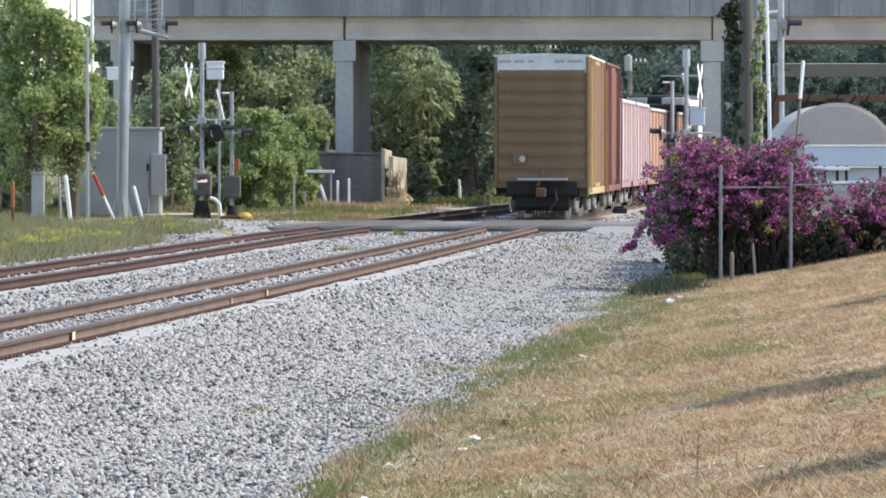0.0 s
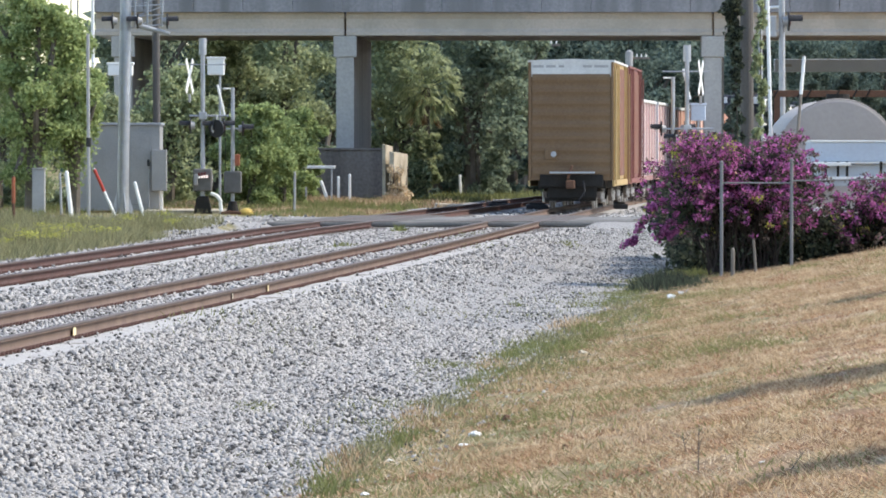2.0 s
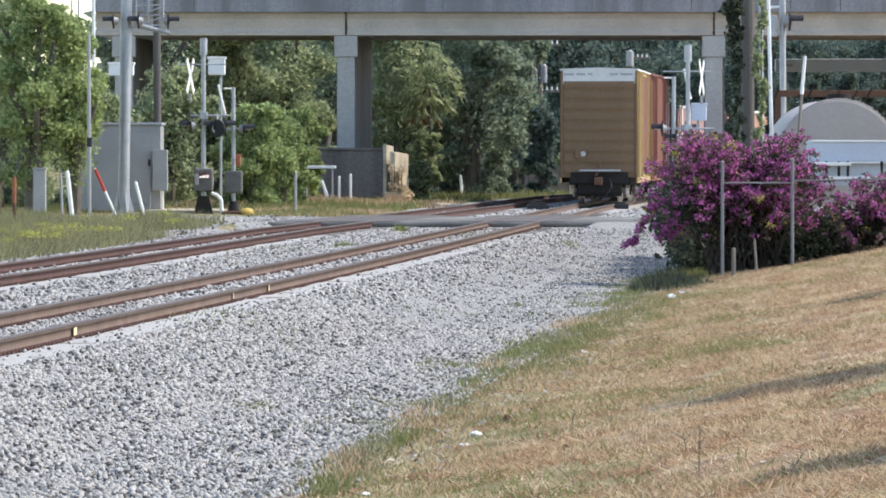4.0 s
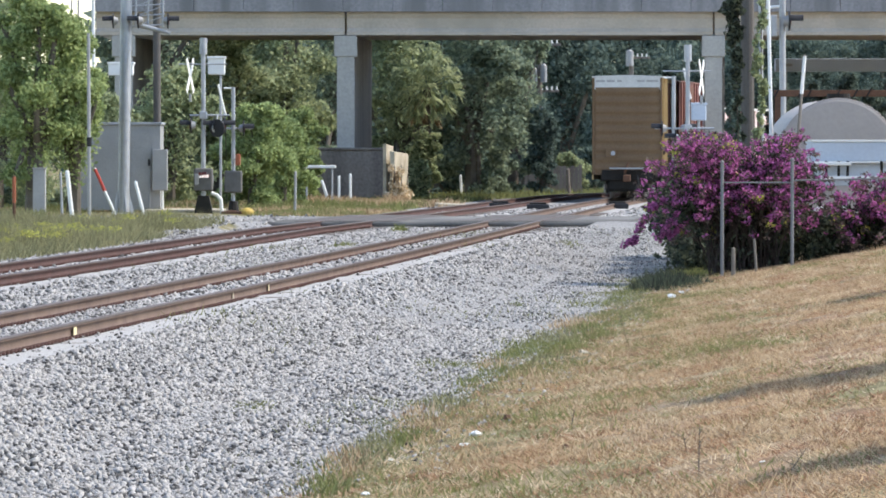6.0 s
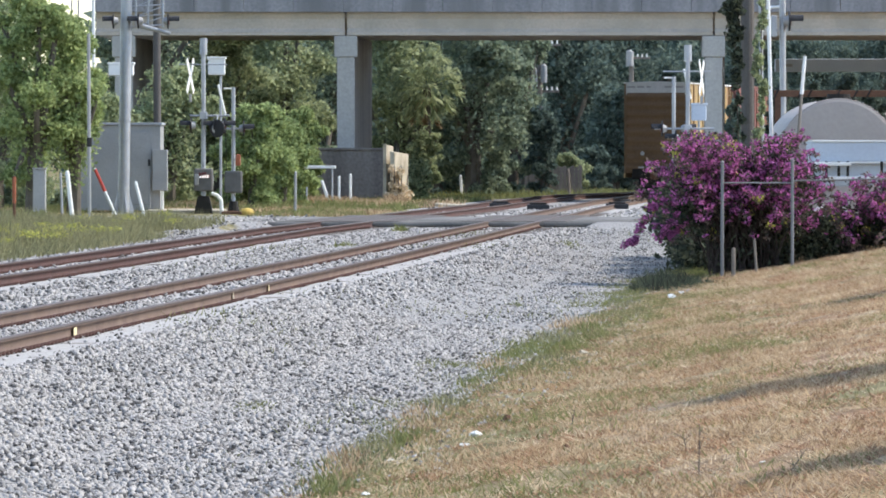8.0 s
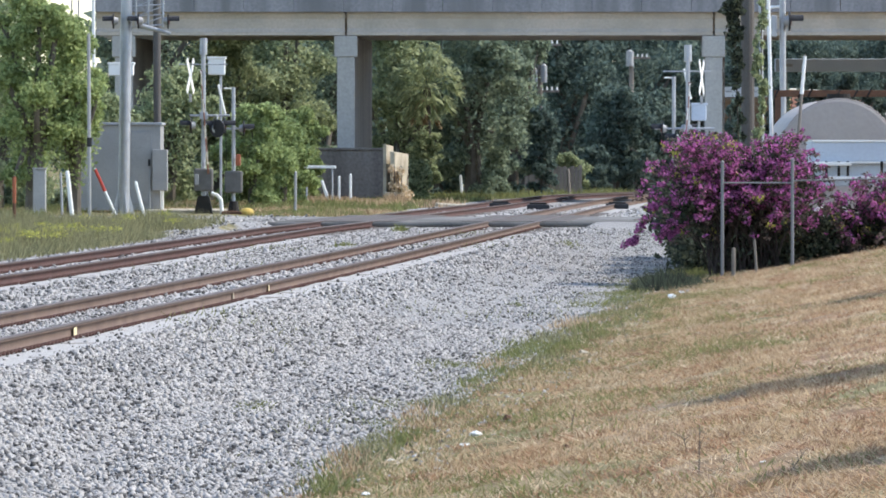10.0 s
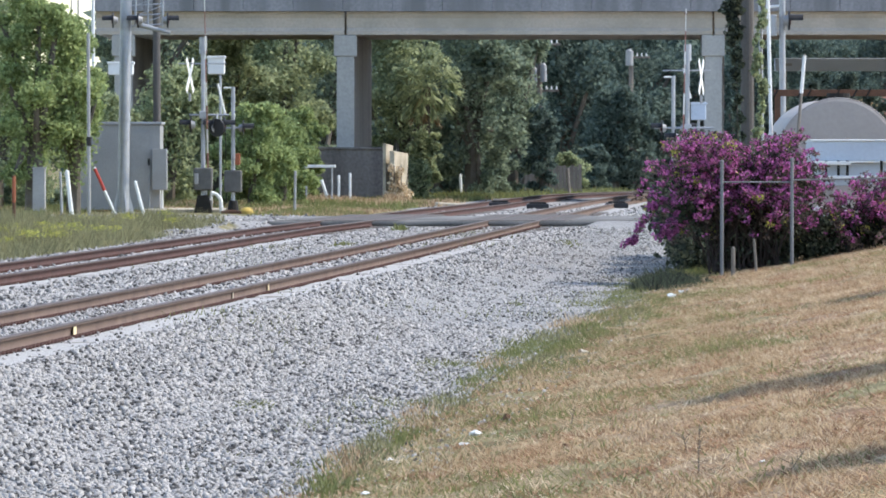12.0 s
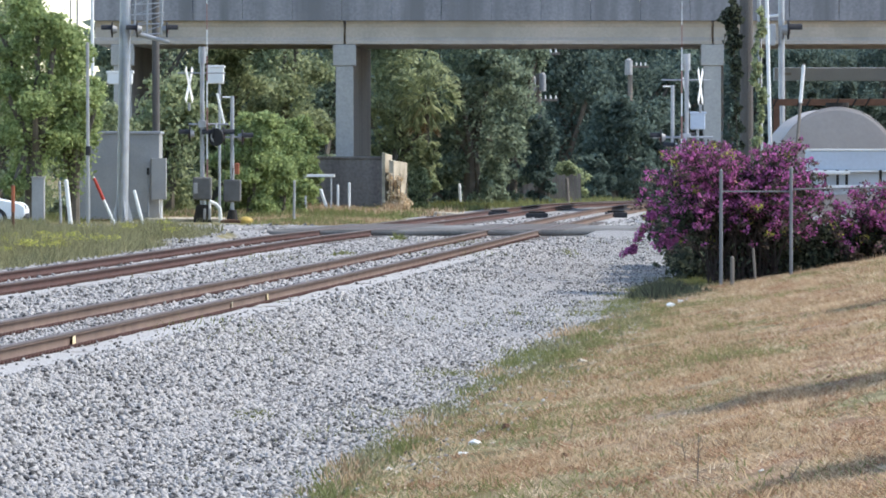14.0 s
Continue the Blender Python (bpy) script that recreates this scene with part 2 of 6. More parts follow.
def track_x(y):
    """Centre of the near track."""
    y = np.asarray(y, dtype=float)
    ys, xs = np.array([p[0] for p in LINE], float), np.array([p[1] for p in LINE], float)
    i = np.clip(np.searchsorted(ys, y) - 1, 0, len(ys) - 2)
    g = np.gradient(xs, ys)
    h = ys[i + 1] - ys[i]
    t = np.clip((y - ys[i]) / h, -1, 2)
    return ((2 * t**3 - 3 * t**2 + 1) * xs[i] + (t**3 - 2 * t**2 + t) * h * g[i] + (3 * t**2 - 2 * t**3) * xs[i + 1] + (t**3 - t**2) * h * g[i + 1])


B_OFF = ((-300, -4.9), (97.6, -4.9), (152, -5.2), (218, -4.0), (420, -4.0))


def far_track_x(y):
    return track_x(y) + np.interp(y, [p[0] for p in B_OFF], [p[1] for p in B_OFF])


ROAD0, ROAD1 = 166.5, 179.5
PROFILE = ((-400, -0.5), (-60, -0.4), (-9.5, -0.3), (-8.2, -0.33), (-6.9, -0.18), (-3.2, -0.18), (-2.6, -0.26), (-2.0, -0.2), (-1.5, -0.178), (1.5, -0.178), (1.75, -0.2), (3.6, -0.6),
           (5.4, -0.66), (7.0, -0.48), (8.6, -0.24), (10.5, 0.11), (14.0, 0.32), (40, 0.5), (400, 0.6))


def road_y(x):
    """Centre line of the road."""
    return 173.0 + 0.0 * np.asarray(x, float)


def ground_z(x, y):
    q = np.asarray(x, float) - track_x(y)
    z = np.interp(q, [p[0] for p in PROFILE], [p[1] for p in PROFILE])
    k = np.clip((np.asarray(y, float) - 135) / 27, 0, 1)
    k = k * k * (3 - 2 * k)
    far = np.where((q > -7.2) & (q < 2.2), -0.2, -0.22)
    off = np.abs(np.asarray(y, float) - road_y(x)) - 6.5
    near_road = np.where((q > -7.2) & (q < 2.2), 0.0, np.clip(1 - off / np.where(q < -8, 16.0, 3.0), 0, 1))
    on_road = off < 0
    z = z * (1 - k) + far * k
    z = np.where(on_road, -0.06, z + (-0.03 - z) * near_road)
    return z


# ---- ground ----
def ground_material():
    m = bpy.data.materials.new("ground cover")
    m.use_nodes = True
    n, l = m.node_tree.nodes, m.node_tree.links
    p = n["Principled BSDF"]
    p.inputs["Roughness"].default_value, p.inputs["Specular IOR Level"].default_value = 0.95, 0.1
    tc, sep = n.new("ShaderNodeTexCoord"), n.new("ShaderNodeSeparateXYZ")
    l.new(tc.outputs["Object"], sep.inputs[0])

    def math_node(op, a, b):
        k = n.new("ShaderNodeMath")
        k.operation = op
        for i, v in enumerate((a, b)):
            if isinstance(v, (int, float)):
                k.inputs[i].default_value = v
            else:
                l.new(v, k.inputs[i])
        return k.outputs[0]

    def noise_node(scale, detail=5, stretch=None):
        k = n.new("ShaderNodeTexNoise")
        k.inputs["Scale"].default_value, k.inputs["Detail"].default_value = scale, detail
        if stretch:
            mp = n.new("ShaderNodeMapping")
            mp.inputs["Scale"].default_value = stretch
            l.new(tc.outputs["Object"], mp.inputs[0])
            l.new(mp.outputs[0], k.inputs[0])
        else:
            l.new(tc.outputs["Object"], k.inputs[0])
        return k.outputs[0]

    def ramp(fac, stops):
        k = n.new("ShaderNodeValToRGB")
        e = k.color_ramp.elements
        while len(e) < len(stops):
            e.new(0.5)
        for i, (pos, c) in enumerate(stops):
            e[i].position, e[i].color = pos, (*c, 1)
        l.new(fac, k.inputs[0])
        return k.outputs[0]

    def mix(fac, a, b):
        k = n.new("ShaderNodeMixRGB")
        l.new(fac, k.inputs[0])
        l.new(a, k.inputs[1])
        l.new(b, k.inputs[2])
        return k.outputs[0]

    q = math_node("ADD", math_node("SUBTRACT", sep.outputs[0], math_node("MULTIPLY", sep.outputs[1], 0.0765)), 10.35)
    wob = math_node("MULTIPLY", math_node("SUBTRACT", noise_node(0.6, 7, (1, 0.3, 1)), 0.5), 4.2)
    qw = math_node("ADD", q, wob)
    bed = ramp(math_node("MULTIPLY", math_node("ABSOLUTE", math_node("ADD", q, math_node("MULTIPLY", wob, 0.12)), 0.0), 0.4), ((0.56, (1, 1, 1)), (0.72, (0, 0, 0))))
    bed_far = ramp(math_node("MULTIPLY", math_node("ABSOLUTE", math_node("ADD", math_node("ADD", q, 5.0), math_node("MULTIPLY", wob, 0.12)), 0.0), 0.4), ((0.5, (1, 1, 1)), (0.7, (0, 0, 0))))
    fines = ramp(noise_node(14, 4), ((0.3, (0.30, 0.295, 0.285)), (0.7, (0.43, 0.425, 0.41))))
    grey = ramp(noise_node(22, 3), ((0.3, (0.13, 0.128, 0.126)), (0.5, (0.24, 0.237, 0.232)), (0.7, (0.37, 0.365, 0.355))))
    dust = ramp(noise_node(0.5, 5, (1, 0.2, 1)), ((0.4, (0.0, 0.0, 0.0)), (0.7, (0.6, 0.6, 0.6))))
    pale = ramp(noise_node(9, 4), ((0.3, (0.24, 0.235, 0.225)), (0.7, (0.36, 0.355, 0.345))))
    stones = mix(bed_far, mix(bed, mix(dust, grey, pale), fines), fines)
    straw = ramp(noise_node(5.0, 9, (1, 0.3, 1)), ((0.32, (0.13, 0.088, 0.055)), (0.5, (0.26, 0.188, 0.118)), (0.68, (0.38, 0.295, 0.195))))
    green = ramp(noise_node(1.2, 8), ((0.3, (0.10, 0.09, 0.045)), (0.52, (0.19, 0.17, 0.085)), (0.7, (0.33, 0.27, 0.16))))
    ruddy = ramp(noise_node(4.0, 8, (1, 0.3, 1)), ((0.35, (0.12, 0.075, 0.045)), (0.65, (0.36, 0.22, 0.14))))
    olive = ramp(noise_node(6.0, 8, (1, 0.3, 1)), ((0.35, (0.09, 0.085, 0.04)), (0.65, (0.26, 0.24, 0.13))))
    straw = mix(ramp(noise_node(1.3, 6, (1, 0.25, 1)), ((0.5, (0, 0, 0)), (0.62, (0.8, 0.8, 0.8)))), straw, ruddy)
    straw = mix(ramp(noise_node(0.9, 7, (1, 0.3, 1.7)), ((0.5, (0, 0, 0)), (0.62, (0.85, 0.85, 0.85)))), straw, olive)
    lawn = mix(ramp(math_node("MULTIPLY", math_node("SUBTRACT", qw, 5.6), 0.22), ((0.25, (0, 0, 0)), (0.75, (1, 1, 1)))), green, straw)
    right = mix(ramp(math_node("SUBTRACT", qw, 5.2), ((0.2, (0, 0, 0)), (0.8, (1, 1, 1)))), stones, lawn)
    both = mix(ramp(math_node("SUBTRACT", -8.0, qw), ((0.2, (0, 0, 0)), (0.8, (1, 1, 1)))), right, green)
    yard = ramp(math_node("ABSOLUTE", math_node("MULTIPLY", math_node("SUBTRACT", math_node("ADD", sep.outputs[1], wob), 198), 0.05), 0.0), ((0.85, (1, 1, 1)), (1.0, (0, 0, 0))))
    beyond = mix(ramp(math_node("ADD", q, 7.6), ((0.2, (0, 0, 0)), (0.8, (1, 1, 1)))), green, fines)
    far = mix(yard, both, beyond)
    l.new(far, p.inputs["Base Color"])
    bp = n.new("ShaderNodeBump")
    bp.inputs["Strength"].default_value, bp.inputs["Distance"].default_value = 0.7, 0.05
    l.new(noise_node(18, 4), bp.inputs["Height"])
    l.new(bp.outputs[0], p.inputs["Normal"])
    return m


def build_ground():
    qs = np.concatenate([[-1500, -700, -300, -120, -60, -40], np.arange(-30, -10.6, 1.0), np.arange(-10.5, 14.1, 0.35), [16, 19, 24, 32, 45, 80, 200, 600, 1500]])
    ys = np.concatenate([[-800, -300, -100, -40, 0, 15], np.arange(25, 160, 1.2), np.arange(160, 212, 0.5), np.arange(212, 330, 3), [350, 400, 500, 700, 1200, 3000]])
    Q, Y = np.meshgrid(qs, ys)
    X = Q + track_x(np.clip(Y, -300, 420))
    Z = ground_z(X, np.clip(Y, -300, 420))
    rr = np.random.default_rng(3)
    Z = Z + np.where((Q > 4.5) | (Q < -8.5), rr.normal(size=Z.shape) * 0.009, rr.normal(size=Z.shape) * 0.006)
    nq, ny = len(qs), len(ys)
    i, j = np.meshgrid(np.arange(ny - 1), np.arange(nq - 1), indexing="ij")
    a = (i * nq + j).ravel()
    me = mesh_of("ground", np.column_stack([X.ravel(), Y.ravel(), Z.ravel()]), np.column_stack([a, a + 1, a + nq + 1, a + nq]))
    tagged(part("ground", me, ground_material()), "gravel trackside and dry grassy bank", "ground", kind="structure")
    xs = np.concatenate([[-200, -60, -30, -20], np.arange(-15, 0, 0.5), [5, 20, 60, 200]])
    shape = ((-6.5, -0.16), (-6.5, -0.03), (0, -0.02), (6.5, -0.03), (6.5, -0.16))
    v, f = sweep(shape, xs[xs < -5.4], road_y(xs[xs < -5.4]))
    tagged(part("gravel_drive", mesh_of("gravel_drive", v, f), GRAVEL), "grey gravel drive leading to the crossing", "gravel drive", kind="structure")
    v, f = sweep(shape, xs[xs > -5.6], road_y(xs[xs > -5.6]))
    tagged(part("road", mesh_of("road", v, f), ASPHALT), "grey asphalt road crossing the tracks", "road", kind="structure")


def sweep(section, xs, ys, zs=0.0):
    """A section of (offset, z) swept along a plan line."""
    xs, ys = np.asarray(xs), np.asarray(ys)
    n, k = len(xs), len(section)
    sec = np.array(section)
    dx, dy = np.gradient(xs), np.gradient(ys)
    ln = np.hypot(dx, dy)
    v = np.stack([xs[:, None] + sec[:, 0] * (dy / ln)[:, None], ys[:, None] - sec[:, 0] * (dx / ln)[:, None], np.full((n, k), zs) + sec[:, 1]], axis=2).reshape(-1, 3)
    i, j = np.meshgrid(np.arange(n - 1), np.arange(k), indexing="ij")
    a, b = (i * k + j).ravel(), (i * k + (j + 1) % k).ravel()
    return v, np.column_stack([a, b, b + k, a + k])


RAIL_FOOT = ((-0.036, -0.03), (-0.036, -0.045), (-0.009, -0.055), (-0.009, -0.16), (-0.072, -0.172), (-0.072, -0.186), (0.072, -0.186), (0.072, -0.172),
             (0.009, -0.16), (0.009, -0.055), (0.036, -0.045), (0.036, -0.03))
RAIL_TOP = ((-0.037, -0.031), (-0.034, -0.004), (-0.024, 0.0), (0.024, 0.0), (0.034, -0.004), (0.037, -0.031))


def build_track(line, name, steel, label, tie_span):
    root = tagged(empty(name), label, "railway track", "railway tracks", "structure")
    ys = np.arange(-20, 335, 2.0)
    xs = line(ys)
    for side in (-0.7525, 0.7525):
        g = np.gradient(xs, ys)
        ln = np.sqrt(1 + g * g)
        rx, ry = xs + side / ln, ys - side * g / ln
        v, f = sweep(RAIL_FOOT, rx, ry)
        rail = part("rail", mesh_of("rail", v, f), steel, root)
        v, f = sweep(RAIL_TOP, rx, ry)
        part("rail_head", mesh_of("rail_head", v, f), RAILHEAD, rail, "worn shiny rail head")
    tie = box(-1.3, 1.3, -0.11, 0.11, -0.36, -0.188, 0.012)
    first = part("tie", tie, TIE, root)
    for y in np.arange(tie_span[0], tie_span[1], 0.56):
        if ROAD0 - 0.5 < y < ROAD1 + 0.5:
            continue
        o = new("tie", first.data)
        o.parent = root
        o.matrix_basis = pose(float(line(y)), y, RNG.normal() * 0.006, 0, 0, -math.degrees(math.atan(0.0765)) + RNG.normal() * 0.6)
    first.matrix_basis = pose(float(line(tie_span[0] - 0.6)), tie_span[0] - 0.6, 0, 0, 0, -4.4)
    return root


build_ground()
near_track = build_track(track_x, "railway_track", RAIL, "straight railway track with rusty brown rails on ballast", (45, 205))
far_track = build_track(far_track_x, "railway_track", RAIL_B, "railway track with dark rusty rails beside the other", (60, 215))


def build_paint_marks():
    for x, w, m in ((133, 0.06, MARK), (412, 0.04, PALE_CONCRETE), (475, 0.05, MARK)):
        ys = np.arange(45, 165, 0.02)
        y = float(ys[np.argmin(np.abs(track_x(ys) + 0.7525 - (x - 784) / F * ys))])
        X = float(track_x(y)) + 0.7525
        part("paint_mark", box(X + 0.0095, X + 0.014, y - w * 8, y + w * 8, -0.158, -0.057), m, near_track, "pale paint mark on the rail web")


def build_crossing_panels():
    PANEL = mat("dark timber crossing panel", (0.12, 0.105, 0.095), (0.07, 0.06, 0.055), 2, 25, 0.9)
    for line, lab in ((track_x, "weathered timber crossing panels between the near rails"), (far_track_x, "dark timber crossing panels between the far rails")):
        root = tagged(empty("crossing_surface"), lab, "crossing surface", "crossing surfaces", "structure")
        for k in range(6):
            y0 = ROAD0 + 0.2 + k * 2.6
            for a, b in ((-1.55, -0.82), (-0.66, 0.66), (0.82, 1.55)):
                o = part("panel", box(a, b, 0.02, 2.58, -0.12, -0.012, 0.015), PANEL, root)
                g = float(line(y0 + 1) - line(y0))
                o.matrix_basis = pose(float(line(y0)), y0, 0, 0, 0, -math.degrees(math.atan(g)))


def build_anchors():
    v, f, n = [], [], 0
    quads = np.array([[0, 1, 3, 2], [4, 6, 7, 5], [0, 4, 5, 1], [2, 3, 7, 6], [0, 2, 6, 4], [1, 5, 7, 3]])
    cube = np.array([[a, b, c] for a in (-0.5, 0.5) for b in (-0.5, 0.5) for c in (0, 1)], float)
    for line in (track_x, far_track_x):
        for side in (-0.7525, 0.7525):
            for y in np.arange(50, 165, 0.28):
                for e in (-0.10, 0.10):
                    x = float(line(y)) + side + e
                    if abs(x) > 0.085 * y:
                        continue
                    v.append(cube * (0.07, 0.09, 0.05) + (x, y, -0.19))
                    f.append(quads + n)
                    n += 8
    tagged(part("rail_clips", mesh_of("rail_clips", np.concatenate(v), np.concatenate(f)), RAIL_B), "rusty rail clips along the rail feet", "rail clips", kind="stuff")


build_paint_marks()
build_crossing_panels()
build_anchors()


# ---- bridge ----
BRIDGE_Y, BRIDGE_W = 250.0, 11.5


def px(x, y, d):
    """A place d metres off, by its offset from the view's axis and horizon."""
    return (x - 784) / F * d, EYE_Z - (y - 268) / F * d


def at_px(x, d):
    return (x - 784) / F * d


def build_bridge():
    root = tagged(empty("road_bridge"), "long grey concrete girder road bridge on column piers", "bridge")
    y0, y1 = BRIDGE_Y, BRIDGE_Y + BRIDGE_W
    zb = px(0, 63, y0)[1]
    pier_x = [px(x, 0, y0)[0] for x in (219, 612, 1263, 1925)]
    end_x = px(168, 0, y0)[0]
    for k in range(len(pier_x) - 1):
        a, b = (pier_x[k] if k else end_x) + 0.05, pier_x[k + 1] - 0.05
        for i in range(5):
            yy = y0 + i * (BRIDGE_W - 0.5) / 4
            sec = [(yy, zb), (yy + 0.46, zb), (yy + 0.46, zb + 0.15), (yy + 0.34, zb + 0.30), (yy + 0.34, zb + 0.74), (yy + 0.40, zb + 0.86),
                   (yy + 0.40, zb + 1.02), (yy + 0.06, zb + 1.02), (yy + 0.06, zb + 0.86), (yy + 0.12, zb + 0.74), (yy + 0.12, zb + 0.30), (yy, zb + 0.15)]
            part("girder", prism(sec, a, b, "x"), GIRDER, root, "cream concrete girder")
        part("deck", box(a, b, y0 - 0.25, y1 + 0.25, zb + 1.03, zb + 1.26), PARAPET, root)
    seg = end_x
    step = (pier_x[-1] - end_x) / 20
    for k in range(20):
        for yy in (y0 - 0.28, y1 - 0.17):
            part("parapet", box(seg + k * step + 0.012, seg + (k + 1) * step - 0.012, yy, yy + 0.40, zb + 1.02, zb + 2.2, 0.02), PARAPET, root, "stained grey parapet panel")
    for px_ in pier_x:
        yy = y0 + 0.05
        pier = part("pier", box(px_ - 0.40, px_ + 0.38, yy, yy + 0.85, -0.4, zb - 0.95, 0.03), CONCRETE, root)
        part("pier_cap", box(px_ - 0.52, px_ + 0.50, yy - 0.06, yy + 0.95, zb - 0.95, zb - 0.02, 0.03), CONCRETE, pier)
        bm = bmesh.new()
        foot = [bm.verts.new((px_ + a, yy + b, -0.4)) for a, b in ((-0.36, 0.9), (0.36, 0.9), (1.02, 10.8), (0.3, 10.8))]
        bm.faces.new(foot)
        for v in [g for g in bmesh.ops.extrude_face_region(bm, geom=bm.faces[:])["geom"] if isinstance(g, bmesh.types.BMVert)]:
            v.co.z = zb - 0.06
        # the crash wall's dark concrete also carries the deck's shade here
        part("pier_wall", bm, CRASHWALL, root, "stained concrete pier wall darkened for the deck's shade")
    return root


build_bridge()


def build_crash_wall():
    y = BRIDGE_Y - 1.0
    x0, zt = px(562, 266, y)
    x1 = px(678, 0, y)[0]
    root = tagged(empty("crash_wall"), "dirty concrete crash wall round the bridge pier", "wall")
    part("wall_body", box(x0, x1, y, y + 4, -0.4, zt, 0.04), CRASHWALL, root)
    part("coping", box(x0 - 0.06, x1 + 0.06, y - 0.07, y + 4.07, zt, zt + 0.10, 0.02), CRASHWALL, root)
    a, b = px(680, 0, y)[0], px(719, 0, y)[0]
    for nm, plan, top, lab in (("wing_wall", ((a + 0.3, y - 4.6), (a + 0.5, y - 4.8), (b + 0.1, y - 2.2), (b - 0.15, y - 2.0)), zt - 0.05, "pale sunlit concrete wing wall"),
                               ("broken_stub", ((a - 0.02, y - 3.4), (a + 0.12, y - 3.6), (a + 0.42, y - 2.2), (a + 0.25, y - 2.0)), zt + 0.28, "broken pale concrete stub")):
        bm = bmesh.new()
        f = bm.faces.new([bm.verts.new((u, w, -0.4)) for u, w in plan])
        for k, v in enumerate([g for g in bmesh.ops.extrude_face_region(bm, geom=[f])["geom"] if isinstance(g, bmesh.types.BMVert)]):
            v.co.z = top - 0.06 * k
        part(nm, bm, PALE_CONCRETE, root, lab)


build_crash_wall()


# ---- train ----
def wheelset(parent, x, y):
    """Truck: two axles, side frames with spring nests."""
    bm = prism([(y - 1.25, 0.62), (y - 1.22, 0.40), (y - 0.62, 0.36), (y - 0.42, 0.20), (y + 0.42, 0.20), (y + 0.62, 0.36), (y + 1.22, 0.40), (y + 1.25, 0.62),
                (y + 0.7, 0.66), (y + 0.4, 0.80), (y - 0.4, 0.80), (y - 0.7, 0.66)], x - 1.02, x - 0.90, "x")
    frame_left = part("truck_frame", bm, TRUCK, parent, "dusty cast side frame, lightened for sun")
    part("truck_frame", frame_left.data, None, parent, "dusty cast side frame, lightened for sun").matrix_basis = pose(1.92, 0, 0)
    for dy in (-0.88, 0.88):
        for sx in (-0.79, 0.72):
            wheel = part("wheel", rod((x + sx, y + dy, 0.46), (x + sx + 0.07, y + dy, 0.46), 0.43, seg=20), DARK_STEEL, parent)
            part("tyre", rod((x + sx - 0.01, y + dy, 0.46), (x + sx + 0.08, y + dy, 0.46), 0.46, 0.455, seg=20), TREAD, wheel, "worn wheel tread, brightened for sun")
        part("axle", rod((x - 0.75, y + dy, 0.46), (x + 0.75, y + dy, 0.46), 0.08), DARK_STEEL, parent)
        for sx in (-1.06, 1.02):
            part("axle_box", box(x + sx - 0.02, x + sx + 0.06, y + dy - 0.15, y + dy + 0.15, 0.34, 0.60, 0.03), TREAD, parent, "dusty bearing cap, paled for sun")
    part("truck_bolster", box(x - 0.88, x + 0.88, y - 0.25, y + 0.25, 0.40, 0.78, 0.05), DARK_STEEL, parent)
    for dy in (-1.42, 1.42):
        part("brake_beam", box(x - 0.88, x + 0.88, y + dy - 0.06, y + dy + 0.06, 0.28, 0.52, 0.03), DARK_STEEL, parent)
    for sx in (-0.96, 0.96):
        for dy in (-0.2, 0.0, 0.2):
            part("spring", rod((x + sx * 1.08, y + dy, 0.24), (x + sx * 1.08, y + dy, 0.56), 0.075, seg=8), TREAD, parent)


def end_hardware(parent, y, sgn, colour):
    part("coupler", box(-0.16, 0.16, min(y, y - 0.75 * sgn), max(y, y - 0.75 * sgn), 0.72, 1.02, 0.05), RUST, parent, "rusty coupler")
    part("coupler_lever", rod((-0.1, y - 0.42 * sgn, 1.08), (0.05, y - 0.5 * sgn, 1.55), 0.05), RUST, parent)
    part("draft_gear", box(-0.85, 0.9, min(y + 0.05 * sgn, y + 0.9 * sgn), max(y + 0.05 * sgn, y + 0.9 * sgn), 0.35, 0.95, 0.08), DARK_STEEL, parent)
    part("brake_wheel", rod((-0.62, y - 0.12 * sgn, 1.95), (-0.62, y - 0.16 * sgn, 1.95), 0.1, seg=14), GALV, parent, "small pale brake wheel hub")
    part("brake_housing", box(-0.95, -0.5, min(y, y - 0.12 * sgn), max(y, y - 0.12 * sgn), 1.75, 2.15, 0.03), colour, parent)
    part("end_sill", box(-1.12, 1.15, min(y, y - 0.12 * sgn), max(y, y - 0.12 * sgn), 0.78, 1.22, 0.04), DARK_STEEL, parent)
    part("crossover_step", box(-0.75, 0.85, min(y - 0.2 * sgn, y - 0.55 * sgn), max(y - 0.2 * sgn, y - 0.55 * sgn), 1.26, 1.33, 0.01), GALV, parent, "pale steel crossover step")
    hose = rod((0.45, y - 0.4 * sgn, 1.0), (0.52, y - 0.55 * sgn, 0.62), 0.03)
    rod((0.52, y - 0.55 * sgn, 0.62), (0.30, y - 0.6 * sgn, 0.32), 0.03, bm=hose)
    part("air_hose", hose, BLACK, parent)


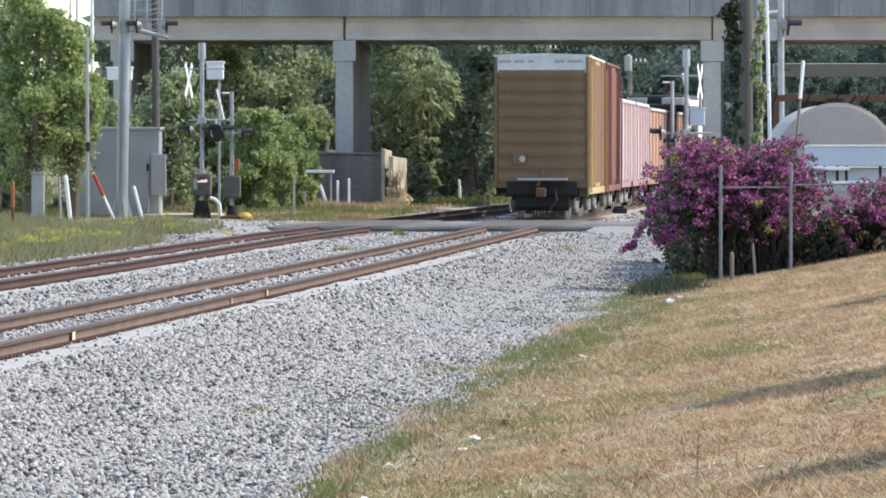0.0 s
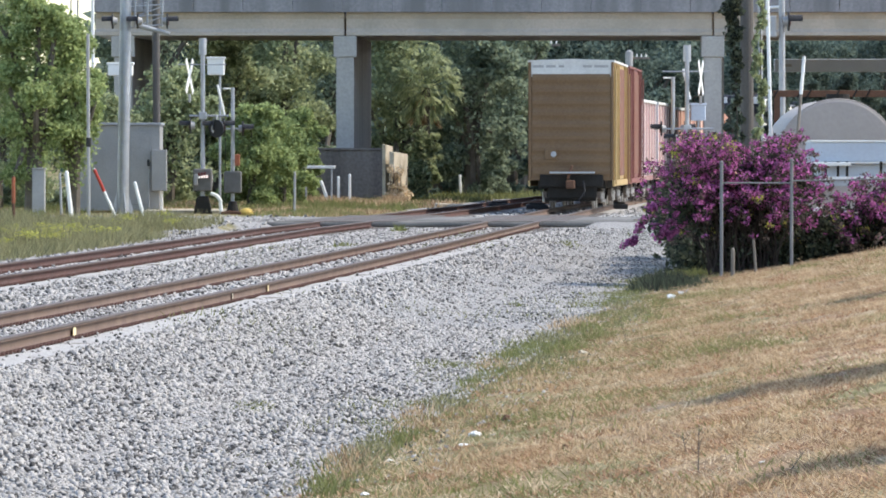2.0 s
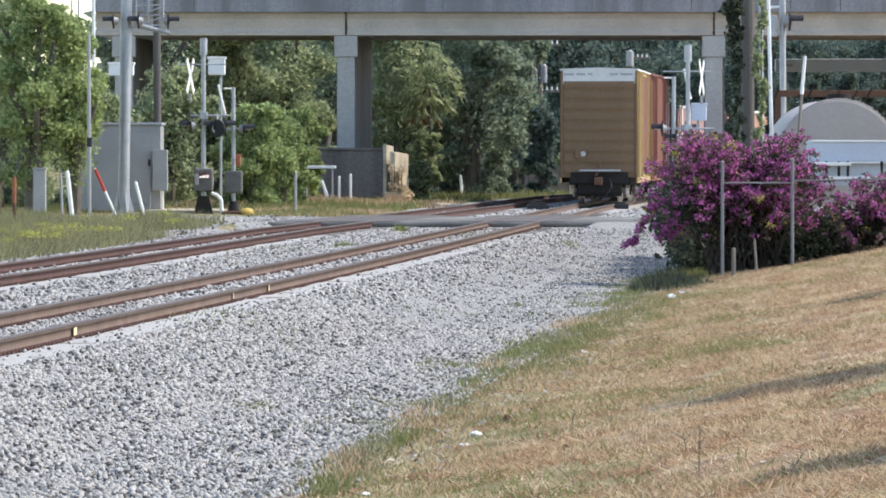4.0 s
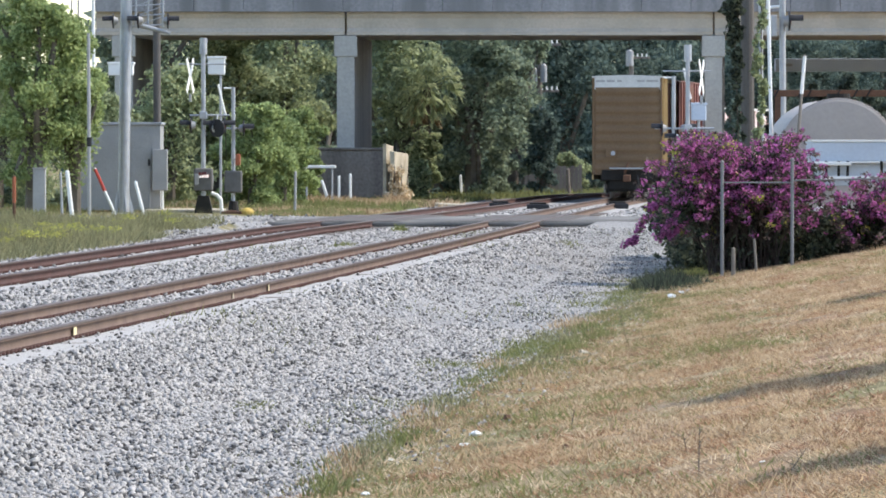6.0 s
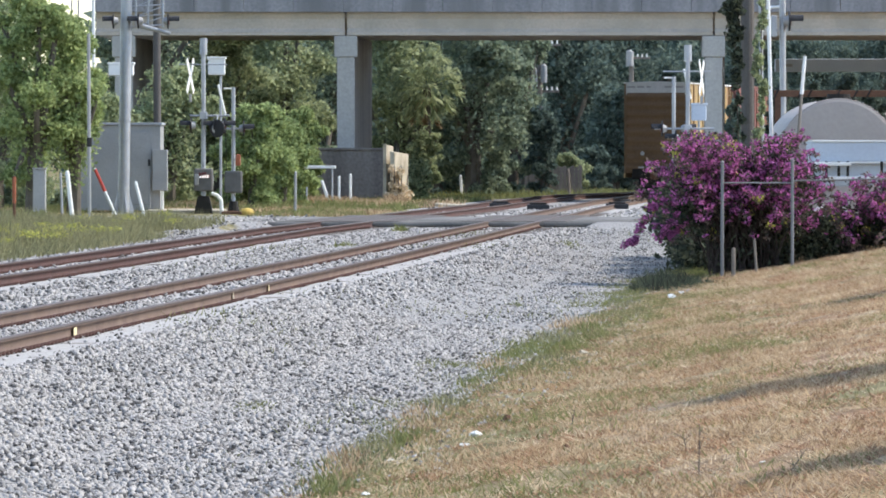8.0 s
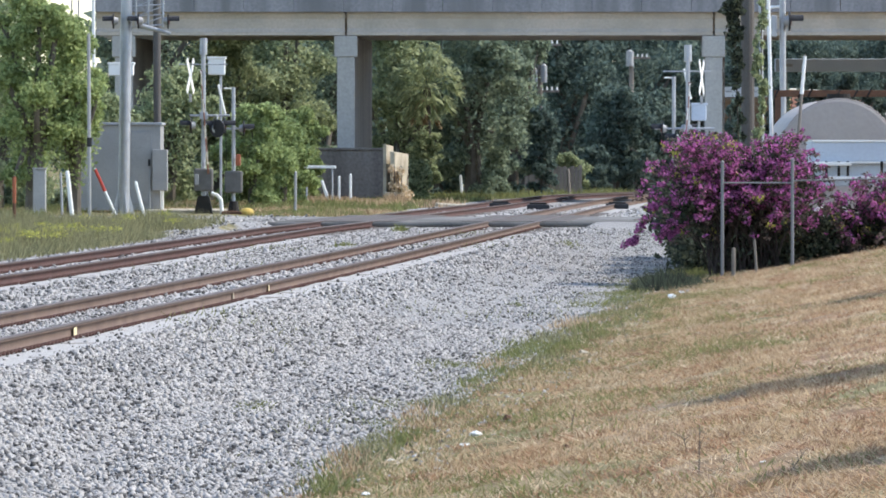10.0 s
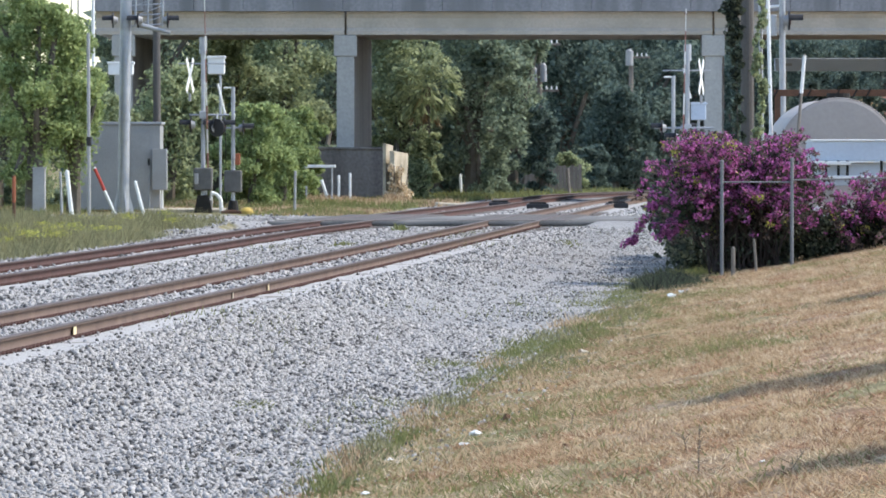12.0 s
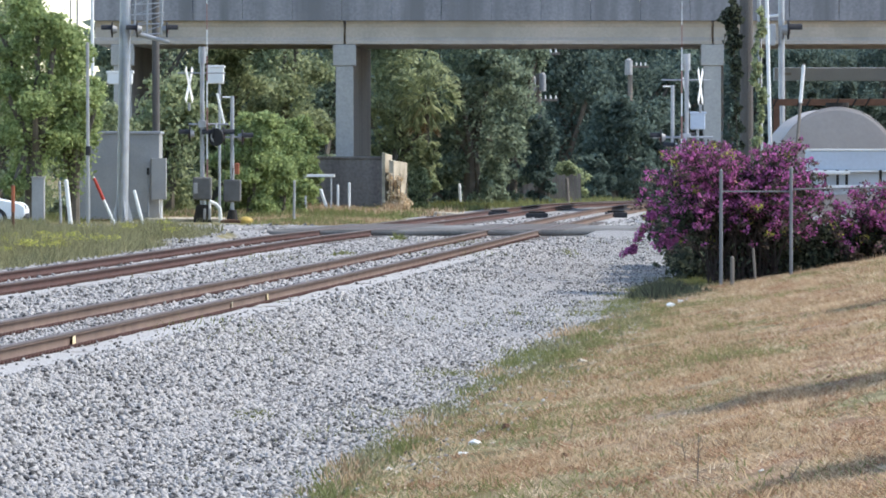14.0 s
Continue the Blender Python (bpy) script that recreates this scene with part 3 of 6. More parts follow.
def boxcar(length, end_mat, side_mat, label, white_top):
    """Excess height boxcar, origin at its rear end on the rail heads, body along +y."""
    root = tagged(empty("boxcar"), label, "boxcar", "train")
    w, z0, z1 = 1.53, 1.02, 5.37
    part("body", box(-w + 0.03, w - 0.03, 0.12, length - 0.12, z0 + 0.02, z1 - 0.12), side_mat, root)
    part("underframe", box(-1.2, 1.2, 0.3, length - 0.3, 0.72, z0 + 0.02), DARK_STEEL, root)
    part("roof", prism([(-w - 0.02, z1 - 0.14), (w + 0.02, z1 - 0.14), (w + 0.02, z1 - 0.07), (0, z1 - 0.02), (-w - 0.02, z1 - 0.07)], 0.02, length - 0.02), CAR_WHITE if white_top else side_mat, root)
    for sgn, ye in ((1, 0.0), (-1, length)):
        lo, hi = (0.05, 0.12) if sgn > 0 else (length - 0.12, length - 0.05)
        stripe = z1 - 0.66
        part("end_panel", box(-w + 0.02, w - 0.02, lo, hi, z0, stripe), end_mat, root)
        if white_top:
            part("white_end_stripe", box(-w + 0.02, w - 0.02, lo, hi, stripe + 0.004, z1 - 0.13), CAR_WHITE, root, "white end stripe marking an excess height car")
            if sgn > 0:
                for xa, xb in ((-1.38, -0.98), (-0.90, -0.55), (-0.45, -0.25), (0.42, 0.75), (0.82, 1.32)):
                    part("stencil_bar", box(xa, xb, lo - 0.006, lo + 0.01, z1 - 0.33, z1 - 0.24), GREY_METAL, root, "faint grey stencilled bar")
        n = 9
        for i in range(n):
            zc = z0 + 0.28 + i * (stripe - z0 - 0.35) / (n - 1)
            sec = [(lo if sgn > 0 else hi, zc - 0.17), ((lo - 0.055) if sgn > 0 else hi + 0.055, zc - 0.05), ((lo - 0.055) if sgn > 0 else hi + 0.055, zc + 0.05), (lo if sgn > 0 else hi, zc + 0.17)]
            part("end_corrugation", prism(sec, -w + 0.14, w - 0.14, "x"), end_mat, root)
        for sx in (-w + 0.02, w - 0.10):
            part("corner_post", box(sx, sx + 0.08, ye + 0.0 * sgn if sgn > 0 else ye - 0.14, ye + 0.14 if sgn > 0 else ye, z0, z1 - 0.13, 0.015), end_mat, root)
        end_hardware(root, ye + (0.05 if sgn > 0 else -0.05), sgn, end_mat)
    m = 9
    for i in range(m + 1):
        y = 0.5 + i * (length - 1.0) / m
        for sx in (-w, w):
            if -1.6 < y - length / 2 < 2.8:
                continue
            out = 0.03
            # left posts take the end's colour, shade-darkened on the yellow car
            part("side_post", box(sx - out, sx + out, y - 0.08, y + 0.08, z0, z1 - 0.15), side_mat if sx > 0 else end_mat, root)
    for sx in (-w - 0.02, w - 0.06):
        part("door", box(sx, sx + 0.08, length / 2 - 1.4, length / 2 + 2.6, z0 + 0.15, z1 - 0.3, 0.02), CAR_DOOR, root, "red-brown sliding door")
        part("side_sill", box(sx, sx + 0.08, 0.1, length - 0.1, z0 - 0.22, z0, 0.02), side_mat, root)
    for y in (0.25, length - 0.25):
        bm = bmesh.new()
        for dy in (-0.2, 0.2):
            rod((w + 0.07, y + dy, z0 - 0.15), (w + 0.07, y + dy, z1 - 0.4), 0.022, bm=bm)
        for i in range(9):
            z = z0 + 0.1 + i * 0.42
            rod((w + 0.07, y - 0.2, z), (w + 0.07, y + 0.2, z), 0.018, bm=bm)
        part("ladder", bm, side_mat, root)
    for y in (1.75, length - 1.75):
        wheelset(root, 0, y)
    return root


def hopper(length, height, skin, label):
    """Open hopper with ribbed sides, origin at its rear end."""
    root = tagged(empty("hopper_wagon"), label, "hopper wagon", "train")
    w, z0, z1 = 1.46, 1.15, height
    for sx in (-w, w - 0.06):
        part("side_sheet", box(sx, sx + 0.06, 0.3, length - 0.3, z0, z1), skin, root)
    for y in (0.3, length - 0.36):
        part("end_sheet", box(-w + 0.06, w - 0.06, y, y + 0.06, z0 + 0.5, z1 - 0.02), skin, root)
    part("floor_sheet", box(-w + 0.07, w - 0.07, 0.4, length - 0.4, z0 - 0.3, z0 + 0.5), skin, root)
    part("load", box(-w + 0.08, w - 0.08, 0.4, length - 0.4, z0 + 0.5, z1 - 0.3, 0.15), STONE, root, "grey crushed stone load")
    n = 6
    for i in range(n):
        y = 0.4 + i * (length - 0.8) / (n - 1)
        for sx in (-w, w):
            part("side_rib", box(sx - 0.045, sx + 0.045, y - 0.2, y + 0.2, z0 - 0.1, z1), RIB_PINK if skin == CAR_PINK else RIB_ORANGE, root)
    for sx in (-w, w):
        part("top_chord", box(sx - 0.08, sx + 0.08, 0.2, length - 0.2, z1 - 0.002, z1 + 0.12, 0.02), CAR_WHITE, root, "pale worn top edge")
    part("centre_sill", box(-0.3, 0.3, 0, length, 0.7, 1.0), DARK_STEEL, root)
    for y in (1.7, length - 1.7):
        wheelset(root, 0, y)
    return root


def locomotive(length):
    """Black road engine, long hood towards its rear end at the origin."""
    root = tagged(empty("locomotive"), "black diesel locomotive with white bands and lettering panels", "locomotive", "train")
    part("frame", box(-1.5, 1.5, 0.3, length - 0.3, 1.15, 1.55, 0.03), CAR_BLACK, root)
    part("fuel_tank", box(-1.35, 1.35, length * 0.38, length * 0.62, 0.35, 1.14, 0.15), DARK_STEEL, root)
    part("long_hood", box(-1.0, 1.0, 0.9, length - 6.0, 1.556, 4.5, 0.12), CAR_BLACK, root)
    part("radiator", box(-1.42, 1.42, 1.4, 6.2, 3.9, 4.92, 0.18), CAR_BLACK, root, "flared black radiator section")
    part("cab", box(-1.5, 1.5, length - 6.0, length - 3.4, 1.556, 4.66, 0.15), CAR_BLACK, root)
    part("short_hood", box(-1.0, 1.0, length - 3.4, length - 0.8, 1.556, 3.2, 0.15), CAR_BLACK, root)
    for y in (3.0, 4.8):
        part("fan", rod((0, y, 4.90), (0, y, 5.06), 0.6, 0.55, 20), DARK_STEEL, root)
    part("exhaust", box(-0.3, 0.3, 8.0, 9.0, 4.49, 4.78, 0.04), DARK_STEEL, root)
    part("horn", rod((0.2, 6.8, 4.5), (0.2, 6.8, 4.95), 0.06), GALV, root)
    for xa, xb, za, zb in ((-1.36, -0.42, 4.45, 4.80), (0.30, 1.36, 4.45, 4.80)):
        part("end_band", box(xa, xb, 1.33, 1.41, za, zb, 0.02), WHITE, root, "white band on the radiator end")
    for xa, xb in ((-0.92, -0.35), (0.05, 0.92)):
        part("lettering_bar", box(xa, xb, 0.86, 0.91, 3.15, 3.6), WHITE, root, "plain white lettering bar")
    for ya, yb in ((1.8, 5.6), (8.0, 10.5)):
        part("side_band", box(1.40 if ya < 6 else 0.98, 1.44 if ya < 6 else 1.02, ya, yb, 4.15 if ya > 6 else 4.4, 4.40 if ya > 6 else 4.7), WHITE, root, "white band along the hood")
    for ya, yb in ((3.0, 5.0), (6.5, 9.5)):
        part("lettering_bar", box(0.98, 1.02, ya, yb, 2.7, 3.5), WHITE, root, "plain white lettering bar")
    for s_ in (-1.503, 1.483):
        part("cab_window", box(s_, s_ + 0.02, length - 5.5, length - 4.0, 3.4, 4.1), GLASS, root)
    for sx in (-1.42, 1.42):
        part("handrail", rod((sx, 0.6, 2.6), (sx, length - 6.2, 2.6), 0.025, seg=6), GALV, root)
        for k in range(6):
            y = 0.6 + k * (length - 6.8) / 5
            part("handrail_post", rod((sx, y, 1.55), (sx, y, 2.6), 0.022, seg=6), GALV, root)
    end_hardware(root, 0.3, 1, CAR_BLACK)
    for y in (2.9, length - 2.9):
        wheelset(root, 0, y)
    return root


CONSIST = []
at = 0.0
for maker, length in (((lambda n: boxcar(n, CAR_END_SHADED, CAR_SIDE, "faded yellow boxcar with white-topped corrugated end", True)), 12.4),
                      ((lambda n: boxcar(n, CAR_RED, CAR_RED, "oxide red boxcar with ribbed sides", False)), 12.2),
                      ((lambda n: hopper(n, 4.05, CAR_PINK, "sun-faded pink open hopper loaded with stone")), 13.2),
                      ((lambda n: hopper(n, 4.05, CAR_PINK, "sun-faded pink open hopper loaded with stone")), 13.2),
                      ((lambda n: hopper(n, 3.95, CAR_ORANGE, "rust orange open hopper loaded with stone")), 13.2),
                      ((lambda n: hopper(n, 3.95, CAR_ORANGE, "rust orange open hopper loaded with stone")), 13.2),
                      (locomotive, 18.0)):
    CONSIST.append((maker(length), at, length))
    at += length + 1.1


# ---- stones, grass ----
def visible(x, y, margin=0.006):
    return np.abs(x) < (784 / F + margin) * y


def stones(rng, n, y0, y1, q0, q1, size):
    """Angular stones strewn on the ground, one mesh."""
    y = rng.uniform(y0, y1, n)
    q = rng.uniform(q0, q1, n)
    x = q + track_x(y)
    rails = np.minimum(np.abs(np.abs(x - track_x(y)) - 0.7525), np.abs(np.abs(x - far_track_x(y)) - 0.7525))
    mid = np.minimum(np.abs(q), np.abs(x - far_track_x(y)))
    keep = visible(x, y) & (rails > 0.11) & ((mid > 1.45) | (rng.random(n) < np.where(mid < 0.6, 0.4, 0.03)))
    x, y = x[keep], y[keep]
    n = len(x)
    z = ground_z(x, y)
    cube = np.array([[a, b, c] for a in (-1, 1) for b in (-1, 1) for c in (-1, 1)], float)
    r = size * (0.55 + 0.9 * rng.random(n) ** 1.6)
    v = cube[None] * (0.72 + 0.45 * rng.random((n, 8, 1))) * np.stack([0.6 + 0.5 * rng.random(n), 0.6 + 0.5 * rng.random(n), 0.45 + 0.4 * rng.random(n)], axis=1)[:, None]
    v = v + rng.normal(size=v.shape) * 0.16
    quat = rng.normal(size=(n, 4))
    quat /= np.linalg.norm(quat, axis=1)[:, None]
    w, i, j, k = quat.T
    R = np.stack([1 - 2 * (j * j + k * k), 2 * (i * j - k * w), 2 * (i * k + j * w), 2 * (i * j + k * w), 1 - 2 * (i * i + k * k), 2 * (j * k - i * w),
                  2 * (i * k - j * w), 2 * (j * k + i * w), 1 - 2 * (i * i + j * j)], axis=1).reshape(n, 3, 3)
    v = np.einsum("nab,nvb->nva", R, v) * r[:, None, None]
    v += np.column_stack([x, y, z + r * 0.12])[:, None]
    quads = np.array([[0, 1, 3, 2], [4, 6, 7, 5], [0, 4, 5, 1], [2, 3, 7, 6], [0, 2, 6, 4], [1, 5, 7, 3]])
    return v.reshape(-1, 3), (np.arange(n)[:, None, None] * 8 + quads).reshape(-1, 4)


def build_ballast():
    rng = np.random.default_rng(11)
    sets = [stones(rng, 96000, 42, 85, -1.5, 6.0, 0.0205), stones(rng, 46000, 80, 165, -4.3, 2.6, 0.027), stones(rng, 22000, 80, 164, 2.6, 6.2, 0.019), stones(rng, 11000, 90, 165, -9.0, -4.0, 0.03),
            stones(rng, 5000, 182, 235, -6.5, 4.5, 0.034), stones(rng, 1500, 44, 120, 5.6, 7.0, 0.016), stones(rng, 2600, 165, 181, -20, -6.9, 0.04)]
    v, f, base = [], [], 0
    for a, b in sets:
        v.append(a)
        f.append(b + base)
        base += len(a)
    tagged(part("ballast", mesh_of("ballast", np.concatenate(v), np.concatenate(f)), STONE), "loose grey and white crushed granite ballast", "ballast", kind="stuff")


def patchy(x, y, scale, seed):
    """Cheap smooth noise in 0..1 for clumping."""
    s = np.zeros_like(x)
    rng = np.random.default_rng(seed)
    for k in range(6):
        a = rng.random() * math.tau
        f = scale * (0.6 + 1.2 * rng.random())
        s += np.sin(f * (x * math.cos(a) + 0.45 * y * math.sin(a)) + rng.random() * 6.28)
    return 0.5 + s / 5.0


def grass_field(name, n, y0, y1, q0, q1, h, width, material, label, seed, thr, scale=2.0, fade=None, lean=0.45, bare=None):
    rng = np.random.default_rng(seed)
    y = rng.uniform(y0, y1, n)
    q = rng.uniform(q0, q1, n)
    x = q + track_x(y)
    ok = visible(x, y) & (patchy(x, y, scale, seed) > thr + 0.25 * rng.normal(size=n) * 0.6)
    if fade:
        ok &= rng.random(n) < np.interp(q + 0.9 * (patchy(x, y, 1.1, seed + 1) - 0.5), [f[0] for f in fade], [f[1] for f in fade])
    if bare:
        ok &= ~((x > bare[0]) & (x < bare[1]) & (y < bare[2]))
    x, y = x[ok], y[ok]
    hh = h * (0.6 + 0.8 * patchy(x, y, scale * 1.7, seed + 5))
    v, f = blades(np.column_stack([x, y]), ground_z(x, y), np.clip(hh, 0.01, None), width, lean, rng)
    tagged(part(name, mesh_of(name, v, f), material), label, "grass", kind="stuff")


def build_grass():
    grass_field("dry_grass", 640000, 31, 118, 5.6, 17, 0.03, 0.009, GRASS_DRY, "short dry straw-coloured grass on the bank", 21, 0.12, 2.2, ((5.3, 0.1), (6.0, 0.5), (7.5, 1.0)), 2.2)
    grass_field("thatch", 330000, 31, 116, 5.8, 17, 0.034, 0.010, GRASS_RUDDY, "reddish-brown dead thatch in the lawn", 27, 0.50, 3.4, None, 1.8)
    grass_field("pale_straw", 150000, 31, 116, 6.2, 17, 0.05, 0.006, GRASS_PALE, "pale bleached straw lying on the lawn", 29, 0.45, 4.0, None, 1.8)
    grass_field("dry_tufts", 160000, 31, 116, 5.8, 17, 0.075, 0.007, GRASS_DRY, "taller dry grass tufts on the lawn", 25, 0.62, 3.0, None, 0.8)
    grass_field("green_grass", 190000, 38, 120, 4.6, 9.5, 0.065, 0.008, GRASS_GREEN, "patchy green weeds along the gravel edge", 33, 0.50, 1.6, ((4.5, 0.02), (5.2, 0.2), (5.8, 1.0), (6.5, 0.4), (7.6, 0.08), (9, 0.02)), 0.8)
    grass_field("sparse_grass", 130000, 31, 116, 6.5, 17, 0.06, 0.008, GRASS_GREEN, "sparse green shoots in the dry lawn", 39, 0.67, 1.2, None, 1.0)
    grass_field("trackside_weeds", 120000, 92, 165, -18, -8.3, 0.30, 0.013, WEED_GREEN, "rough green weeds beside the far track", 41, 0.35, 1.0, None, 0.5)
    grass_field("tall_weeds", 60000, 132, 166, -18, -9.2, 0.34, 0.014, WEED_GREEN, "tall rough weeds along the road edge", 43, 0.3, 0.9, None, 0.4)
    rng = np.random.default_rng(48)
    y = rng.uniform(104, 160, 260)
    x = rng.uniform(-17, -8.8, 260) + track_x(y)
    ok = visible(x, y) & (patchy(x, y, 0.9, 48) > 0.62)
    cl = [(a, b, float(ground_z(a, b)) + rng.uniform(0.2, 0.42), 0.28, 0.5, 0.10) for a, b in zip(x[ok], y[ok])]
    v, f = leaves(cl, 2200, 0.05, rng=rng, shell=0.0)
    tagged(part("yellow_flowering_weeds", mesh_of("yellow_flowering_weeds", v, f), WEED_YELLOW), "small yellow flower heads among the weeds", "flowers", kind="stuff")
    grass_field("ballast_weeds", 14000, 60, 160, -3.9, 4.8, 0.09, 0.009, GRASS_GREEN, "thin weeds growing through the ballast", 53, 0.96, 0.8, None, 0.5)
    grass_field("verge_grass", 40000, 181, 219, -30, -7.0, 0.15, 0.022, GRASS_DRY, "tan dry grass on the verge beyond the crossing", 61, 0.42, 0.6, None, 0.5, (-13.0, -6.3, 210))
    grass_field("verge_weeds", 26000, 181, 219, -30, -7.0, 0.20, 0.022, GRASS_GREEN, "green weeds on the verge beyond the crossing", 63, 0.5, 0.6, None, 0.5, (-13.0, -6.3, 210))
    grass_field("rough_grass", 60000, 217, 310, -30, -7, 0.26, 0.03, GRASS_GREEN, "tall rough grass under the bridge", 57, 0.3, 0.5, None, 0.4)
    grass_field("dry_rough_grass", 22000, 222, 250, -17, -6.0, 0.26, 0.03, GRASS_DRY, "dry brown grass by the crash wall", 59, 0.55, 0.5, None, 0.4)


def grass_clump(n, x0, x1, y_top, d0, d1, material, label, seed):
    """An oval patch of grass, thinner and lower towards its rim."""
    rng = np.random.default_rng(seed)
    u, w = rng.normal(size=n) * 0.45, rng.normal(size=n) * 0.45
    y = (d0 + d1) / 2 + w * (d1 - d0) / 2
    x = (at_px(x0, d0) + at_px(x1, d0)) / 2 + u * (at_px(x1, d0) - at_px(x0, d0)) / 2
    h = np.clip(px(0, y_top, d0)[1] - ground_z(x, y), 0.05, 1.6) * np.clip(1.0 - 0.6 * (u * u + w * w), 0.15, 1) * (0.46 if d0 < 72 else 0.62 if d0 < 110 else 1.0) * (0.4 + 0.7 * patchy(x, y, 2.0, seed))
    v, f = blades(np.column_stack([x, y]), ground_z(x, y), h, 0.012 if d0 < 120 else 0.025, 0.45, rng)
    tagged(part("tall_grass", mesh_of("tall_grass", v, f), material), label, "grass", kind="stuff")


build_ballast()
build_grass()
grass_clump(900, 672, 735, 340, 238.5, 242, GRASS_DRY, "low dry grass beside the concrete wing wall", 71)
grass_clump(2500, 1110, 1290, 478, 113, 118, GRASS_GREEN, "green weeds growing under the bougainvillea", 72)
for k, (x0, x1, yt, d0, d1, n) in enumerate(((690, 722, 396, 156, 162, 160), (570, 640, 430, 130, 138, 200), (360, 490, 710, 56.5, 60, 420), (960, 1040, 428, 142, 150, 260), (890, 945, 530, 95, 99, 200), (1050, 1140, 530, 99, 106, 500))):
    grass_clump(n, x0, x1, yt, d0, d1, GRASS_GREEN, "small patch of green weeds in the ballast", 80 + k)
EDGE = ((930, 606), (985, 592), (1040, 578), (1090, 560), (1130, 545), (890, 640), (850, 676), (790, 715), (735, 745), (690, 770), (640, 800), (600, 826), (560, 852), (1010, 640), (950, 680))
for k, (x, y) in enumerate(EDGE):
    d = 2.62 * F / (y - 268)
    grass_clump(420, x - 66, x + 66, y + 2 - 5 * (k % 3), d - 5, d + 5, (GRASS_GREEN, WEED_GREEN, GRASS_DRY)[k % 3], "ragged green weeds where the gravel meets the lawn", 140 + k)
for k, (x, y) in enumerate(((915, 628), (960, 612), (1000, 598), (1050, 586), (1095, 570), (1140, 558), (1080, 600), (1020, 618), (960, 640), (1180, 545), (900, 655), (640, 812), (720, 768))):
    d = 2.62 * F / (y - 268)
    grass_clump(650, x - 75, x + 75, y - 6 - 6 * (k % 2), d - 4, d + 4, (GRASS_GREEN, GRASS_GREEN, WEED_GREEN)[k % 3], "low green weeds spreading over the lawn edge", 170 + k)
# shade at the foot of the bush is put into these weeds' colour
grass_clump(3200, 1125, 1275, 452, 104, 111, SHADE_LEAF, "dark shaded weeds beside the bougainvillea", 74)
grass_clump(70, 1120, 1280, 494, 110, 112, WEED_YELLOW, "yellow flowering weeds along the fence foot", 73)


# ---- trees ----
def tree(name, x, y, height, spread, material, n, leaf, label, seed, low=0.12, depth=None, category="tree"):
    rng = np.random.default_rng(seed)
    g = float(ground_z(x, y))
    root = tagged(empty(name, pose(x, y, g)), label, category, "trees")
    depth = depth or spread
    bm = rod((0, 0, -0.1), (0.1, 0, height * 0.5), 0.05 * height ** 0.9, 0.03 * height ** 0.9, 9)
    clumps = []
    for k in range(34):
        a = rng.random() * math.tau
        zz = height * (low + (0.92 - low) * rng.random())
        rad = rng.uniform(0.2, 0.9) if low > 0.5 else math.sqrt(max(0.08, 1 - (2 * (zz / height - 0.45)) ** 2 * 0.8)) * rng.uniform(0.35, 0.95)
        c = (math.cos(a) * spread * rad, math.sin(a) * depth * rad, zz)
        s = rng.uniform(0.11, 0.28) * spread
        clumps.append((*c, s * 1.15, s * 1.1, s * rng.uniform(0.7, 1.0) * (0.6 if low > 0.5 else 1)))
        if k < 8:
            rod((0.08, 0, height * rng.uniform(0.15, 0.45)), c, 0.018 * height, 0.01 * height, 6, bm)
    if low < 0.5:
        clumps.append((0, 0, height * 0.55, spread * 0.6, depth * 0.6, height * 0.36))
    part("trunk", bm, BARK, root)
    v, f = leaves(clumps, int(n * 1.7), leaf * 0.85, rng=rng)
    part("crown", mesh_of("crown", v, f), material, root)
    return root


